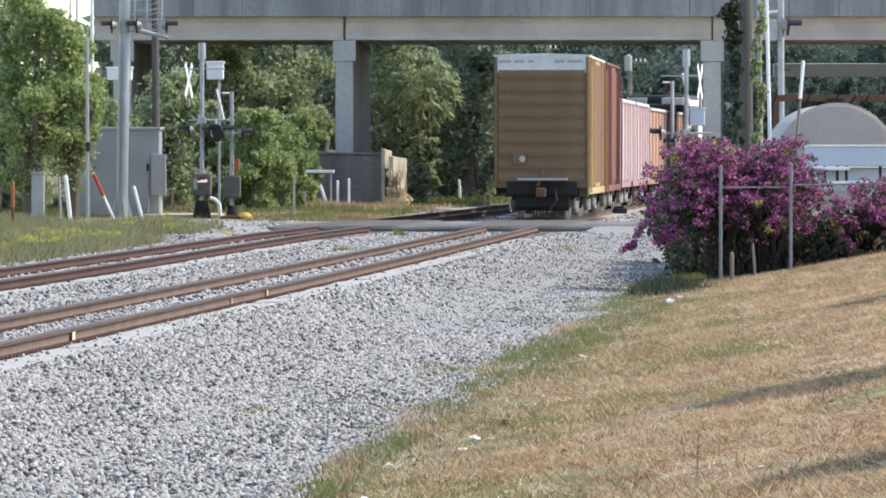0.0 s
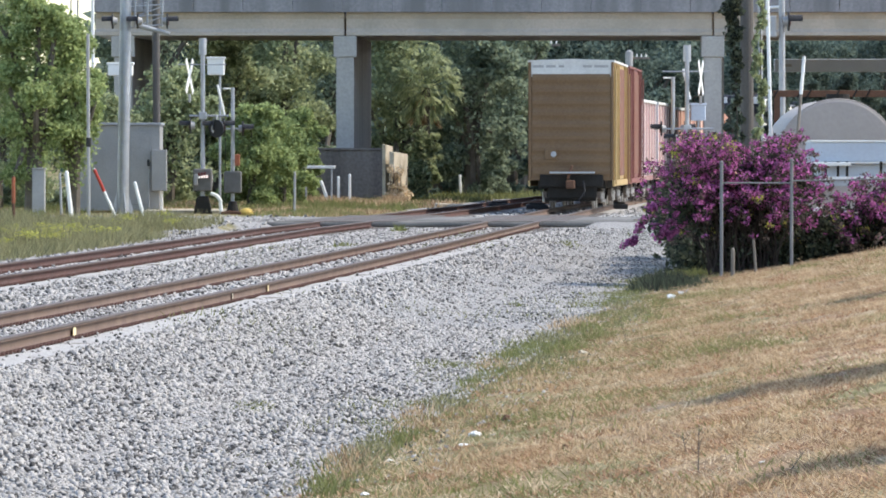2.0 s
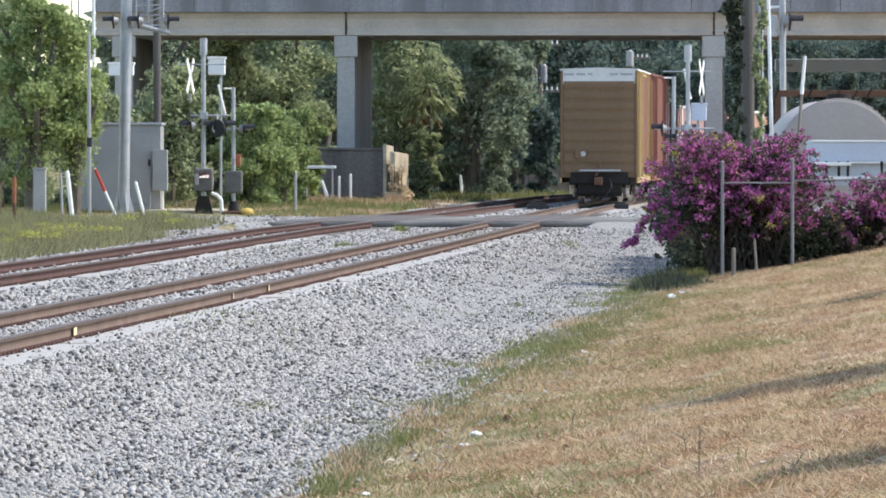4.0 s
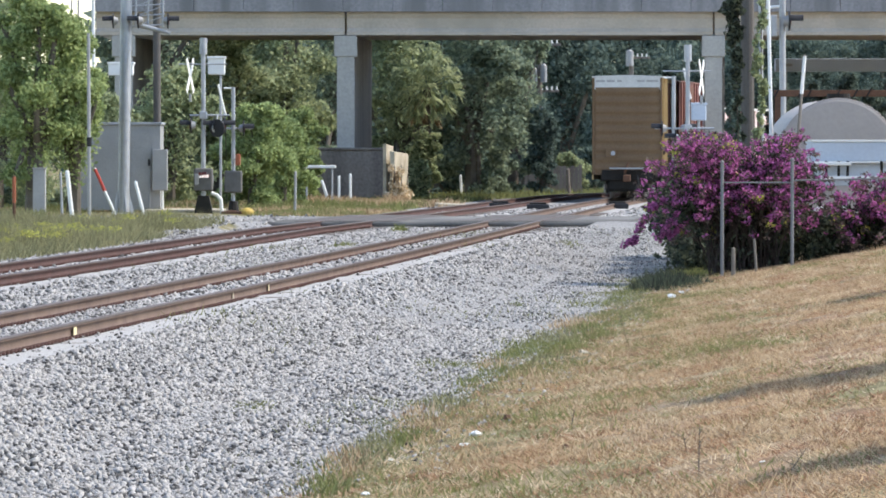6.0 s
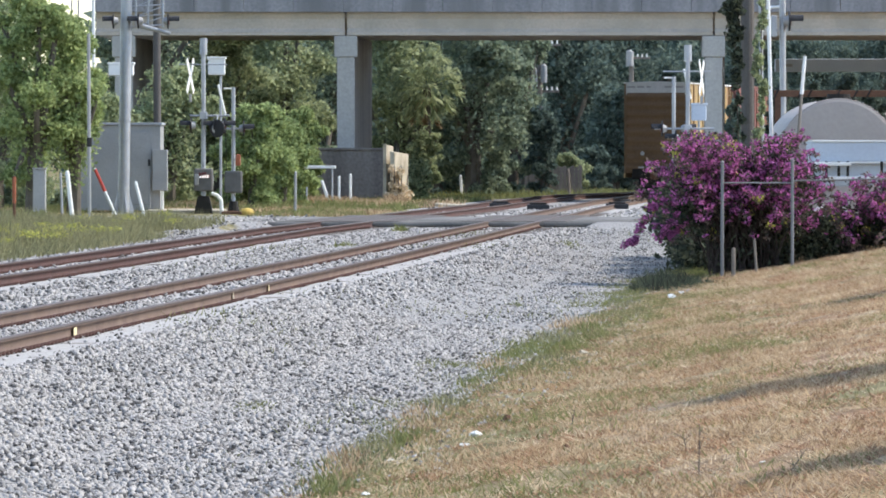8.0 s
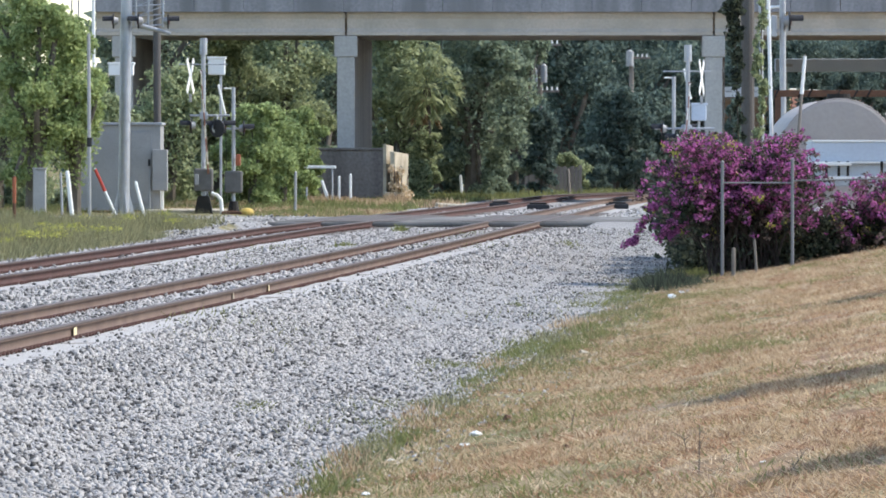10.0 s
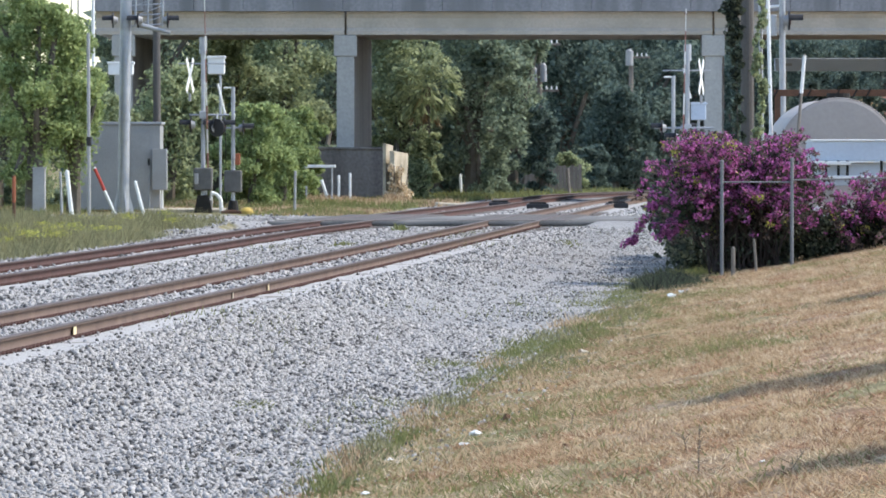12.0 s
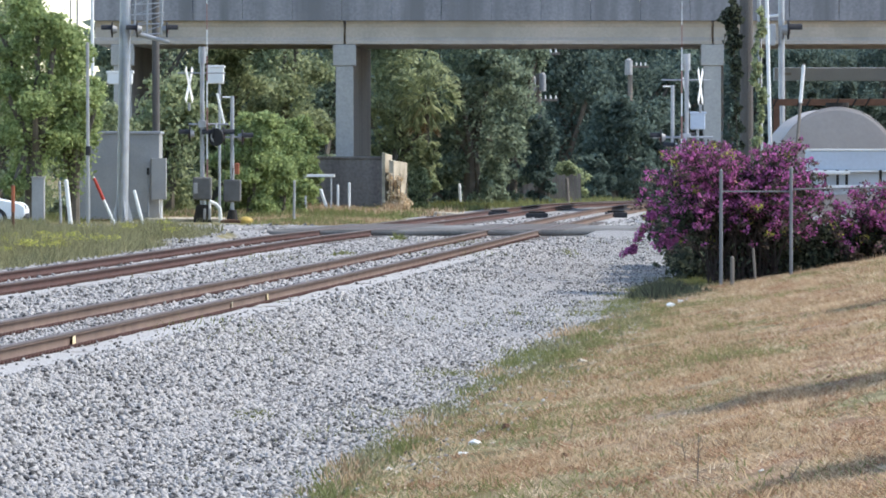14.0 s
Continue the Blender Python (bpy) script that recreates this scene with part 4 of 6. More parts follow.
TREES = (
    (60, 196, 8.4, 2.0, LEAF_LIGHT, 10000, 0.17, "yellow-green broadleaf tree beside the signal cabinet", 0.1),
    (-40, 200, 8.5, 2.2, LEAF_MID, 6000, 0.18, "green broadleaf tree beside the signal cabinet", 0.05),
    (130, 201, 6.6, 1.45, LEAF_LIGHT, 6000, 0.16, "yellow-green tree overhanging the signal bungalow", 0.36),
    (300, 232, 6.2, 2.2, LEAF_MID, 8000, 0.19, "vine-covered green tree below the bridge", 0.0),
    (445, 224, 4.3, 1.7, LEAF_LIGHT, 9000, 0.16, "bright green bushy tree below the bridge", 0.0),
    (500, 232, 4.1, 1.5, LEAF_LIGHT, 8000, 0.16, "bright green bushy tree below the bridge", 0.0),
    (532, 247, 4.3, 1.2, LEAF_LIGHT, 7000, 0.17, "bright green bushy tree behind the crash wall", 0.0),
    (-10, 214, 9.5, 2.6, LEAF_MID, 9000, 0.18, "dense green tree behind the trackside trees", 0.0),
    (60, 222, 5.2, 2.0, LEAF_DARK, 7000, 0.17, "dark green scrub behind the signal cabinet", 0.0),
    (200, 224, 4.6, 1.5, LEAF_MID, 6000, 0.17, "green scrub behind the signal bungalow", 0.0),
    (390, 262, 9.5, 2.8, LEAF_MID, 9000, 0.22, "green tree behind the bridge, greyed for haze", 0.05),
    (500, 272, 10.0, 2.8, LEAF_MID, 9000, 0.22, "green tree behind the bridge, greyed for haze", 0.05),
    (250, 274, 11.0, 3.2, LEAF_DARK, 8000, 0.24, "dark green tree behind the bridge", 0.05),
    (590, 285, 11.0, 2.6, LEAF_DARK, 7000, 0.24, "dark green tree behind the bridge", 0.05),
    (705, 270, 10.0, 2.1, LEAF_MID, 9000, 0.21, "yellowish green tree behind the bridge", 0.05),
    (835, 276, 10.5, 2.6, LEAF_DARK, 11000, 0.23, "dark green tree with glossy leaf clumps", 0.02),
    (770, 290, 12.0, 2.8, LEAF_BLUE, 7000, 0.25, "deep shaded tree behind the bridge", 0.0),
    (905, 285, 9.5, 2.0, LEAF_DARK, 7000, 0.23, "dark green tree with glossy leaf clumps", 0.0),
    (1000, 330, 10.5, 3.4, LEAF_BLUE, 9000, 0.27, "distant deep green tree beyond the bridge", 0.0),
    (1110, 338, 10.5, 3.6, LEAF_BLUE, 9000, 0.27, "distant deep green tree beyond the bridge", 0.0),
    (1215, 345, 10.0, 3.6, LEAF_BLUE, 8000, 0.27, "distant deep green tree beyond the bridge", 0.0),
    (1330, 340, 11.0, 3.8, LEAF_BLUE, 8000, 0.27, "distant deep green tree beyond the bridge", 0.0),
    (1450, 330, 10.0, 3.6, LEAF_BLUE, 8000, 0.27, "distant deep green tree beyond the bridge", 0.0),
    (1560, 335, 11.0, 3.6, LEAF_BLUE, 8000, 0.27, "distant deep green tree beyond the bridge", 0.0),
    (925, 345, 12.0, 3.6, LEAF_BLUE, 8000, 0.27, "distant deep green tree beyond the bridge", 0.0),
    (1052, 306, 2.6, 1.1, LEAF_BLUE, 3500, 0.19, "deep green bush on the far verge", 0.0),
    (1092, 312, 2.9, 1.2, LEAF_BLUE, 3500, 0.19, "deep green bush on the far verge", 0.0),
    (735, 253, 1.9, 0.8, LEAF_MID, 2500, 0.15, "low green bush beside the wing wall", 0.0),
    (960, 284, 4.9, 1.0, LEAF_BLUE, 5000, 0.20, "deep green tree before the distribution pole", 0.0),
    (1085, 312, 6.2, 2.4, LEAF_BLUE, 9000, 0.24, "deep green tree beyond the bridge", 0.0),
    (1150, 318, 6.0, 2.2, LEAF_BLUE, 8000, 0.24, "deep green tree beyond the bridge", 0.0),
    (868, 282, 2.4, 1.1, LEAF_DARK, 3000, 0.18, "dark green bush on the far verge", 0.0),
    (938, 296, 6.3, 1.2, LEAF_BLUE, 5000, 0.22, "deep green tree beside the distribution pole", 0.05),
    (1008, 294, 2.25, 1.0, LEAF_MID, 2500, 0.16, "low bright green bush on the verge beyond the bridge", 0.0),
)
for k, (x, d, h, sp, m_, n_, lf, lab, low_) in enumerate(TREES):
    tree("bush" if h < 2.6 else "tree", at_px(x, d), d, h, sp, m_, n_, lf, lab, 100 + k, low_)


def palm(x, d, height, seed):
    rng = np.random.default_rng(seed)
    root = tagged(empty("palm_tree", pose(at_px(x, d), d, -0.3)), "cabbage palm with drooping fan fronds", "palm", "trees")
    part("trunk", rod((0, 0, 0), (0.1, 0, height), 0.22, 0.18), BARK, root)
    for k in range(64):
        a, el = rng.random() * math.tau, rng.uniform(-1.25, 1.15)
        bm = bmesh.new()
        L = rng.uniform(0.75, 1.35)
        c = Vector((0.1 + math.cos(a) * math.cos(el) * L, math.sin(a) * math.cos(el) * L, height + math.sin(el) * L))
        rod((0.1, 0, height), c, 0.02, 0.012, 5, bm)
        for j in range(18):
            b = a + (j - 8.5) * 0.15
            e = el - 0.1 - 0.5 * rng.random()
            mid = c + Vector((math.cos(b) * math.cos(e), math.sin(b) * math.cos(e), math.sin(e))) * 0.5
            tip = mid + Vector((math.cos(b) * 0.25, math.sin(b) * 0.25, 0.15 - 0.55 * rng.random()))
            w = Vector((-math.sin(b), math.cos(b), 0.2)) * 0.055
            m0, m1 = bm.verts.new(mid - w), bm.verts.new(mid + w)
            bm.faces.new([bm.verts.new(c), m1, m0])
            bm.faces.new([m0, m1, bm.verts.new(tip)])
        part("frond", bm, GRASS_DRY if el < -0.95 else LEAF_MID, root, "dead brown frond" if el < -0.95 else "")


palm(752, 264, 5.3, 5)
tree("bush", at_px(752, 262), 262, 3.6, 0.8, LEAF_MID, 3000, 0.18, "green bush round the palm trunk", 171, 0.0)


# ---- bougainvillea and fence ----
def build_bougainvillea():
    D = 113.0
    rng = np.random.default_rng(77)

    def clump(x, y, r, d=D, ry=1.0):
        X, Z = px(x, y, d)
        return (X, d, Z, r / F * d, r / F * d * ry, r / F * d)

    for crest, base, low, n_canes, body, lab in (
            (((1128, 350), (1148, 292), (1180, 256), (1230, 230), (1280, 244), (1325, 262), (1380, 240), (1430, 246), (1462, 306), (1480, 350)), (1255, 1390), 430, 230,
             ((1225, 325, 48), (1290, 315, 52), (1365, 310, 55), (1415, 325, 42), (1215, 375, 34), (1262, 385, 40), (1310, 385, 58), (1385, 390, 50), (1300, 445, 44), (1375, 448, 44), (1420, 440, 40)),
             "large arching bougainvillea covered in magenta bracts against the fence"),
            (((1450, 372), (1478, 352), (1510, 330), (1540, 318), (1580, 310), (1640, 300)), (1470, 1640), 440, 60,
             ((1470, 405, 38), (1530, 400, 45), (1590, 380, 60), (1460, 445, 36), (1530, 450, 42), (1610, 440, 60)),
             "dark bougainvillea hedge with magenta sprays beside the fence")):
        root = tagged(empty("bougainvillea"), lab, "bush", "bushes")
        canes, sprays, tufts = bmesh.new(), [], []
        cx, cy = zip(*crest)
        for k in range(n_canes):
            tx = rng.uniform(cx[0], cx[-1])
            crown = np.interp(tx, cx, cy)
            ty = crown + (low - crown) * rng.random() ** 1.9 - rng.exponential(4)
            bx = rng.uniform(*base)
            mx, my = bx + (tx - bx) * rng.uniform(0.25, 0.55), min(ty, crown + 30) + rng.uniform(-6, 45)
            dep0, dep1 = D + 1.0 + rng.normal() * 0.25, D + 0.8 + rng.uniform(-1.5, 1.1)
            pts = []
            for t in np.linspace(0, 1, 9):
                u, v_ = (1 - t) ** 2 * bx + 2 * t * (1 - t) * mx + t * t * tx, (1 - t) ** 2 * 492 + 2 * t * (1 - t) * my + t * t * ty
                dd = dep0 + (dep1 - dep0) * t
                X, Z = px(u, v_, dd)
                pts.append(Vector((X, dd, Z)))
                if t > 0.3 and rng.random() < 0.8:
                    r = rng.uniform(0.06, 0.16)
                    tufts.append((X, dd + 0.08, Z - 0.03, r, r, r * 0.8))
                if t > 0.4 and v_ < 445 and rng.random() < (1.15 - max(0.0, v_ - 310) / 160):
                    r = rng.uniform(0.05, 0.14) * (0.7 if t > 0.95 else 1.0)
                    sprays.append((X, dd - 0.05, Z, r * 1.25, r, r * 0.8))
            for t, (a, b) in enumerate(zip(pts, pts[1:])):
                rod(a, b, 0.016 - 0.0015 * t, 0.0145 - 0.0015 * t, 4, canes)
        tagged(part("woody_framework", canes, CANE, root, "arching dark woody stems"), kind="stuff")
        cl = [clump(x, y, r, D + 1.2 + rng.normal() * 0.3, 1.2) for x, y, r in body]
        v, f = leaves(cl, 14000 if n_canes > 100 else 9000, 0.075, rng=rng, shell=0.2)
        # dark leaf colour deepens the shade inside the bush
        part("inner_foliage", mesh_of("inner_foliage", v, f), SHADE_LEAF, root, "dark shaded inner leaves")
        v, f = leaves(tufts, 70 * n_canes, 0.065, rng=rng, shell=0.1)
        part("foliage", mesh_of("foliage", v, f), BUSH_LEAF, root, "small bronze-green leaves")
        v, f = leaves(sprays, 62 * n_canes, 0.055, rng=rng, shell=0.0)
        part("blossom", mesh_of("blossom", v, f), BRACT, root, "papery magenta bracts")
        new_growth = [c for k, c in enumerate(tufts) if k % 17 == 0]
        v, f = leaves(new_growth, 7 * n_canes, 0.06, rng=rng, shell=0.0)
        tagged(part("young_foliage", mesh_of("young_foliage", v, f), WEED_YELLOW, root, "yellow-green young leaves"), kind="stuff")
    root = tagged(empty("bougainvillea_spray"), "drooping bougainvillea branch hanging over the gravel", "branch", "bushes")
    paths = ([(1190, 340), (1150, 372), (1135, 400), (1122, 428), (1104, 436)], [(1200, 380), (1178, 405), (1168, 428)], [(1215, 395), (1190, 415), (1180, 430)])
    bm, cl = bmesh.new(), []
    for pth in paths:
        pts = [Vector((px(x, y, D)[0], D + 0.2, px(x, y, D)[1])) for x, y in pth]
        for a, b in zip(pts, pts[1:]):
            rod(a, b, 0.012, 0.01, 5, bm)
            for k in range(5):
                c = a.lerp(b, rng.random())
                cl.append((*c, rng.uniform(0.04, 0.12), 0.1, rng.uniform(0.04, 0.10)))
    part("stem", bm, BARK, root)
    v, f = leaves(cl, 1500, 0.06, rng=rng, shell=0.0)
    part("blossom", mesh_of("blossom", v, f), BRACT, root, "papery dull magenta bracts")


build_bougainvillea()


# mostly hidden hedge, added so that its shadow falls on the gravel
def build_back_hedge():
    rng = np.random.default_rng(79)
    root = tagged(empty("hedge"), "dense hidden hedge added behind the bougainvillea to cast shade", "hedge", "bushes")
    cl = [(5.3 + (y - 116) * 0.02 + rng.uniform(-0.1, 1.4), y, rng.uniform(-0.3, 1.5), 0.7, 1.3, 0.7) for y in np.arange(117, 141, 0.8)]
    v, f = leaves(cl, 30000, 0.13, rng=rng, shell=0.1)
    part("foliage", mesh_of("foliage", v, f), SHADE_LEAF, root)
    bm = bmesh.new()
    for c in cl[::3]:
        rod((c[0], c[1], -0.6), (c[0] + 0.1, c[1], c[2]), 0.03, 0.015, 6, bm)
    part("stem", bm, BARK, root)


build_back_hedge()


def build_fence():
    D = 111.6
    root = tagged(empty("steel_fence"), "grey steel fence posts and rail before the bougainvillea", "fence")
    xs = [px(x, 0, D)[0] for x in (1278, 1402, 1640)]
    tops = [px(0, y, D)[1] for y in (288, 284, 282)]
    for x, z in zip(xs, tops):
        g = float(ground_z(x, D))
        bm = rod((x, D, g - 0.1), (x, D, z), 0.034, seg=12)
        bmesh.ops.create_uvsphere(bm, u_segments=10, v_segments=6, radius=0.042, matrix=Matrix.Translation((x, D, z)))
        part("fence_post", bm, POST_GREY, root)
    zr = px(0, 324, D)[1]
    part("top_rail", rod((xs[0], D, zr), (xs[1], D, zr), 0.016), POST_GREY, root)
    part("top_rail", rod((xs[1], D, zr + 0.04), (xs[2], D, zr + 0.1), 0.016), POST_GREY, root)


build_fence()


def stake(name, x0, y0, x1, y1, d, width, material, label, category="post", tip=None):
    """An upright or leaning round stake between two places d metres off, top first."""
    a, b = px(x0, y0, d), px(x1, y1, d)
    g = float(ground_z(b[0], d))
    r = width / 2 / F * d
    root = tagged(empty(name), label, category, "trackside posts")
    top, base = Vector((a[0], d, a[1])), Vector((b[0], d, min(b[1], g) - 0.05))
    bm = rod(base, top, r, r * 0.92, 10)
    bmesh.ops.create_uvsphere(bm, u_segments=8, v_segments=5, radius=r * 0.95, matrix=Matrix.Translation(top))
    part("shaft", bm, material, root, smooth=False)
    if tip:
        part("sleeve", rod(base.lerp(top, tip[1]), base.lerp(top, 1.0), r * 1.15, r * 1.12, 10), tip[0], root)
    return root



# ---- far woods ----
def build_far_woods():
    rng = np.random.default_rng(91)
    cl = [(x + rng.normal() * 3, 420 + rng.normal() * 12, rng.uniform(0, 12), 6, 5, rng.uniform(3, 5)) for x in np.arange(-22, 80, 1.0)]
    v, f = leaves(cl, 60000, 0.85, rng=rng)
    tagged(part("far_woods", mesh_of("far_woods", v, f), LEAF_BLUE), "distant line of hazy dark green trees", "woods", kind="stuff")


build_far_woods()
# slender trees beside the lawn, whose shadows lie across the dry grass
for k, (x, y, h, sp, dp) in enumerate(((8.2, 51.2, 6.0, 1.35, 1.5), (7.75, 36.8, 6.0, 1.35, 1.1), (10.5, 77.8, 6.0, 0.9, 1.0))):
    tree("tree", x, y, h, sp, LEAF_MID, 3000, 0.16, "flat-crowned green tree on the lawn casting shade", 300 + k, 0.72, dp)


# ---- crossing equipment beside the bungalow ----
def build_bungalow():
    d = 209.0
    x0, x1 = at_px(134, d), at_px(284, d)
    z1 = px(0, 222, d)[1]
    g = float(ground_z(x0, d))
    root = tagged(empty("signal_bungalow"), "grey aluminium railway signal bungalow on a concrete pad", "equipment cabinet")
    part("body", box(x0, x1, d, d + 2.4, g + 0.08, z1, 0.02), GREY_METAL, root)
    part("roof", box(x0 - 0.06, x1 + 0.06, d - 0.08, d + 2.5, z1, z1 + 0.10, 0.02), GALV, root, "pale metal roof edge")
    for x in (at_px(185, d), at_px(235, d)):
        part("panel_seam", box(x - 0.012, x + 0.012, d - 0.015, d + 0.01, g + 0.15, z1 - 0.1), GREY_METAL, root)
    door = part("door", box(at_px(232, d), at_px(268, d), d - 0.035, d - 0.003, g + 0.3, z1 - 0.25, 0.01), GREY_METAL, root)
    part("handle", box(at_px(262, d), at_px(266, d), d - 0.09, d - 0.037, 1.5, 1.75, 0.01), BLACK, door, "black handle")
    side = part("side_cabinet", box(at_px(271, d), at_px(297, d), d - 0.5, d - 0.04, px(0, 338, d)[1], px(0, 265, d)[1], 0.02), GREY_METAL, root, "grey wall-mounted meter cabinet")
    part("conduit", rod((at_px(288, d), d - 0.25, g), (at_px(288, d), d - 0.25, px(0, 338, d)[1]), 0.05), WHITE, side, "white conduit")
    part("conduit", rod((at_px(265, d), d - 0.06, g), (at_px(265, d), d - 0.06, px(0, 300, d)[1]), 0.03), GALV, root)
    tagged(part("concrete_pad", box(at_px(262, d), at_px(405, d), d - 3.5, d + 3, g - 0.15, g + 0.12, 0.02), PALE_CONCRETE), "pale concrete equipment pad", "concrete pad", kind="structure")


build_bungalow()


def signal_head(parent, x, y, z, facing, d, lens=RED_LENS):
    """Round black flasher with target board and hood; facing -1 or 1 along x."""
    bm = rod((x, y, z), (x + 0.05 * facing, y, z), 0.28, seg=20)
    head = part("target", bm, BLACK, parent)
    part("lens", rod((x + 0.05 * facing, y, z), (x + 0.08 * facing, y, z), 0.15, 0.13, 16), lens, head, "dark red lens")
    hood = bmesh.new()
    n = 9
    pts = [(math.cos(math.pi * i / (n - 1)) * 0.17, math.sin(math.pi * i / (n - 1)) * 0.17) for i in range(n)]
    for (a, b), (c, e) in zip(pts, pts[1:]):
        for r in (1.0, 0.94):
            v = [hood.verts.new((x + dx * facing, y + p * r, z + q * r)) for dx, p, q in ((0.05, a, b), (0.05, c, e), (0.42, c, e), (0.42, a, b))]
            hood.faces.new(v)
    part("hood", hood, BLACK, head, "long black hood")
    part("housing", rod((x - 0.14 * facing, y, z), (x, y, z), 0.11, 0.16, 14), GREY_METAL, head)


def crossbuck(parent, x, y, z, size, turn, name="crossbuck"):
    """Two crossed white boards, turned edge-on to the tracks."""
    for s in (1, -1):
        bm = box(-0.11, 0.11, -0.012, 0.012, -size / 2, size / 2, 0.004)
        bm.transform(Matrix.Translation((x, y - 0.015 * s, z)) @ Euler((0, 0, radians(turn))).to_matrix().to_4x4() @ Euler((0, radians(40 * s), 0)).to_matrix().to_4x4())
        part("crossbuck_blade", bm, WHITE, parent, "white crossbuck blade")


ARMS = []


def gate_mast(x, d, top_y, foot_y, arm_len, arm_x, label, light_z, buck):
    """Crossing signal mast with flashers and a gate mechanism; its arm swings up over the road."""
    X = at_px(x, d)
    g = float(ground_z(X, d))
    zt = px(0, top_y, d)[1]
    root = tagged(empty("crossing_signal"), label, "crossing signal", "crossing signals")
    part("mast", rod((X, d, g), (X, d, zt), 0.085, 0.08, 14), GALV, root)
    part("mast_cap", rod((X, d, zt - 0.6), (X, d, zt), 0.14, 0.14, 14), GALV, root)
    part("base", prism([(X - 0.34, g), (X + 0.34, g), (X + 0.2, g + 0.65), (X - 0.2, g + 0.65)], d - 0.3, d + 0.3), DARK_STEEL, root, "dark cast base")
    zm = px(0, 318, d)[1]
    mech = part("gate_mechanism", box(X - 0.34, X + 0.34, d - 0.35, d + 0.3, zm - 0.42, zm + 0.40, 0.06), MECH, root, "grey gate mechanism box")
    part("junction_box", box(X - 0.30, X - 0.16, d - 0.5, d - 0.36, zm - 0.2, zm + 0.2, 0.02), GREY_METAL, mech)
    part("crossarm", rod((X - 0.5, d, light_z), (X + 0.95, d, light_z), 0.04), GALV, root)
    part("clamp", box(X - 0.14, X + 0.14, d - 0.14, d + 0.14, light_z - 0.14, light_z + 0.14, 0.03), GALV, root)
    for dx, f in ((-0.42, -1), (0.42, -1), (0.75, 1)):
        signal_head(root, X + dx, d - 0.1, light_z - 0.35, f, d)
    if buck:
        bx, by = buck
        bX, bZ = px(bx, by, d)
        part("bracket", rod((X - 0.9, d, zt - 0.95), (X + 0.85, d, zt - 0.95), 0.025), GALV, root)
        crossbuck(root, bX, d - 0.12, bZ, 1.55, 78)
        part("track_sign", box(bX - 0.04, bX + 0.04, d - 0.45, d + 0.1, bZ - 0.95, bZ - 0.65, 0.01), GREY_METAL, root)
    pivot = Vector((at_px(arm_x, d), d - 0.1, zm + 0.12))
    arm = empty("gate_arm")
    tagged(arm, "slender striped crossing gate arm with counterweights", "gate arm", "gate arms")
    n = 8
    for i in range(n):
        a, b = i * arm_len / n, (i + 1) * arm_len / n
        r = 0.055 - 0.03 * i / n
        part("arm_stripe", box(-r * 0.55, r * 0.55, -b, -a, -r, r), WHITE if i % 2 else FADED_RED, arm, "reflective white band" if i % 2 else "reflective red band")
    part("pivot_bracket", rod((-0.1, 0, 0), (0.1, 0, 0), 0.16, seg=14), GALV, arm)
    for sx in (-0.09, 0.09):
        part("counterweight_arm", rod((sx, 0, 0), (sx, 1.15, -0.12), 0.045, 0.05), WHITE, arm, "white counterweight arm")
        part("counterweight", box(sx - 0.05, sx + 0.05, 0.85, 1.25, -0.30, 0.05, 0.03), GREY_METAL, arm)
    for k in (0.35, 0.65, 0.97):
        part("arm_lamp", box(-0.04, 0.04, -arm_len * k - 0.05, -arm_len * k + 0.05, 0.05, 0.16, 0.01), RED_LENS, arm, "small red gate lamp")
    ARMS.append((arm, pivot))
    return root


gate_mast(360, 205, 68, 380, 7.5, 369, "crossing signal mast with crossbuck, flashers and gate mechanism", px(0, 205, 205)[1], (337, 135))
gate_mast(1217, 204, 80, 380, 6.6, 1208, "crossing signal mast with crossbuck behind the bougainvillea", px(0, 228, 204)[1], (1241, 138))


def small_mast(x, d, top_y, label, light_y, hoods):
    X = at_px(x, d)
    g = float(ground_z(X, d))
    zt = px(0, top_y, d)[1]
    root = tagged(empty("flasher_mast"), label, "crossing signal", "crossing signals")
    part("mast", rod((X, d, g), (X, d, zt), 0.075, 0.07, 12), GALV, root)
    part("bracket", rod((X - 0.35, d, zt - 0.04), (X, d, zt - 0.04), 0.03), WHITE, root)
    zl = px(0, light_y, d)[1]
    part("crossarm", rod((X - 0.7, d, zl), (X + 0.7, d, zl), 0.035), GALV, root)
    for dx, f in hoods:
        signal_head(root, X + dx, d - 0.08, zl, f, d)
    part("gate_mechanism", box(X - 0.32, X + 0.32, d - 0.3, d + 0.3, px(0, 342, d)[1], px(0, 303, d)[1], 0.06), MECH, root, "grey gate mechanism box")
    part("base", rod((X, d, g), (X, d, g + 0.45), 0.24, 0.15, 12), DARK_STEEL, root)


small_mast(413, 206, 155, "flasher mast with hooded black signal lights", 228, ((0.35, 1), (-0.45, -1)))
small_mast(1192, 206, 136, "flasher mast with hooded lights behind the bougainvillea", 228, ((-0.4, -1), (0.4, 1)))


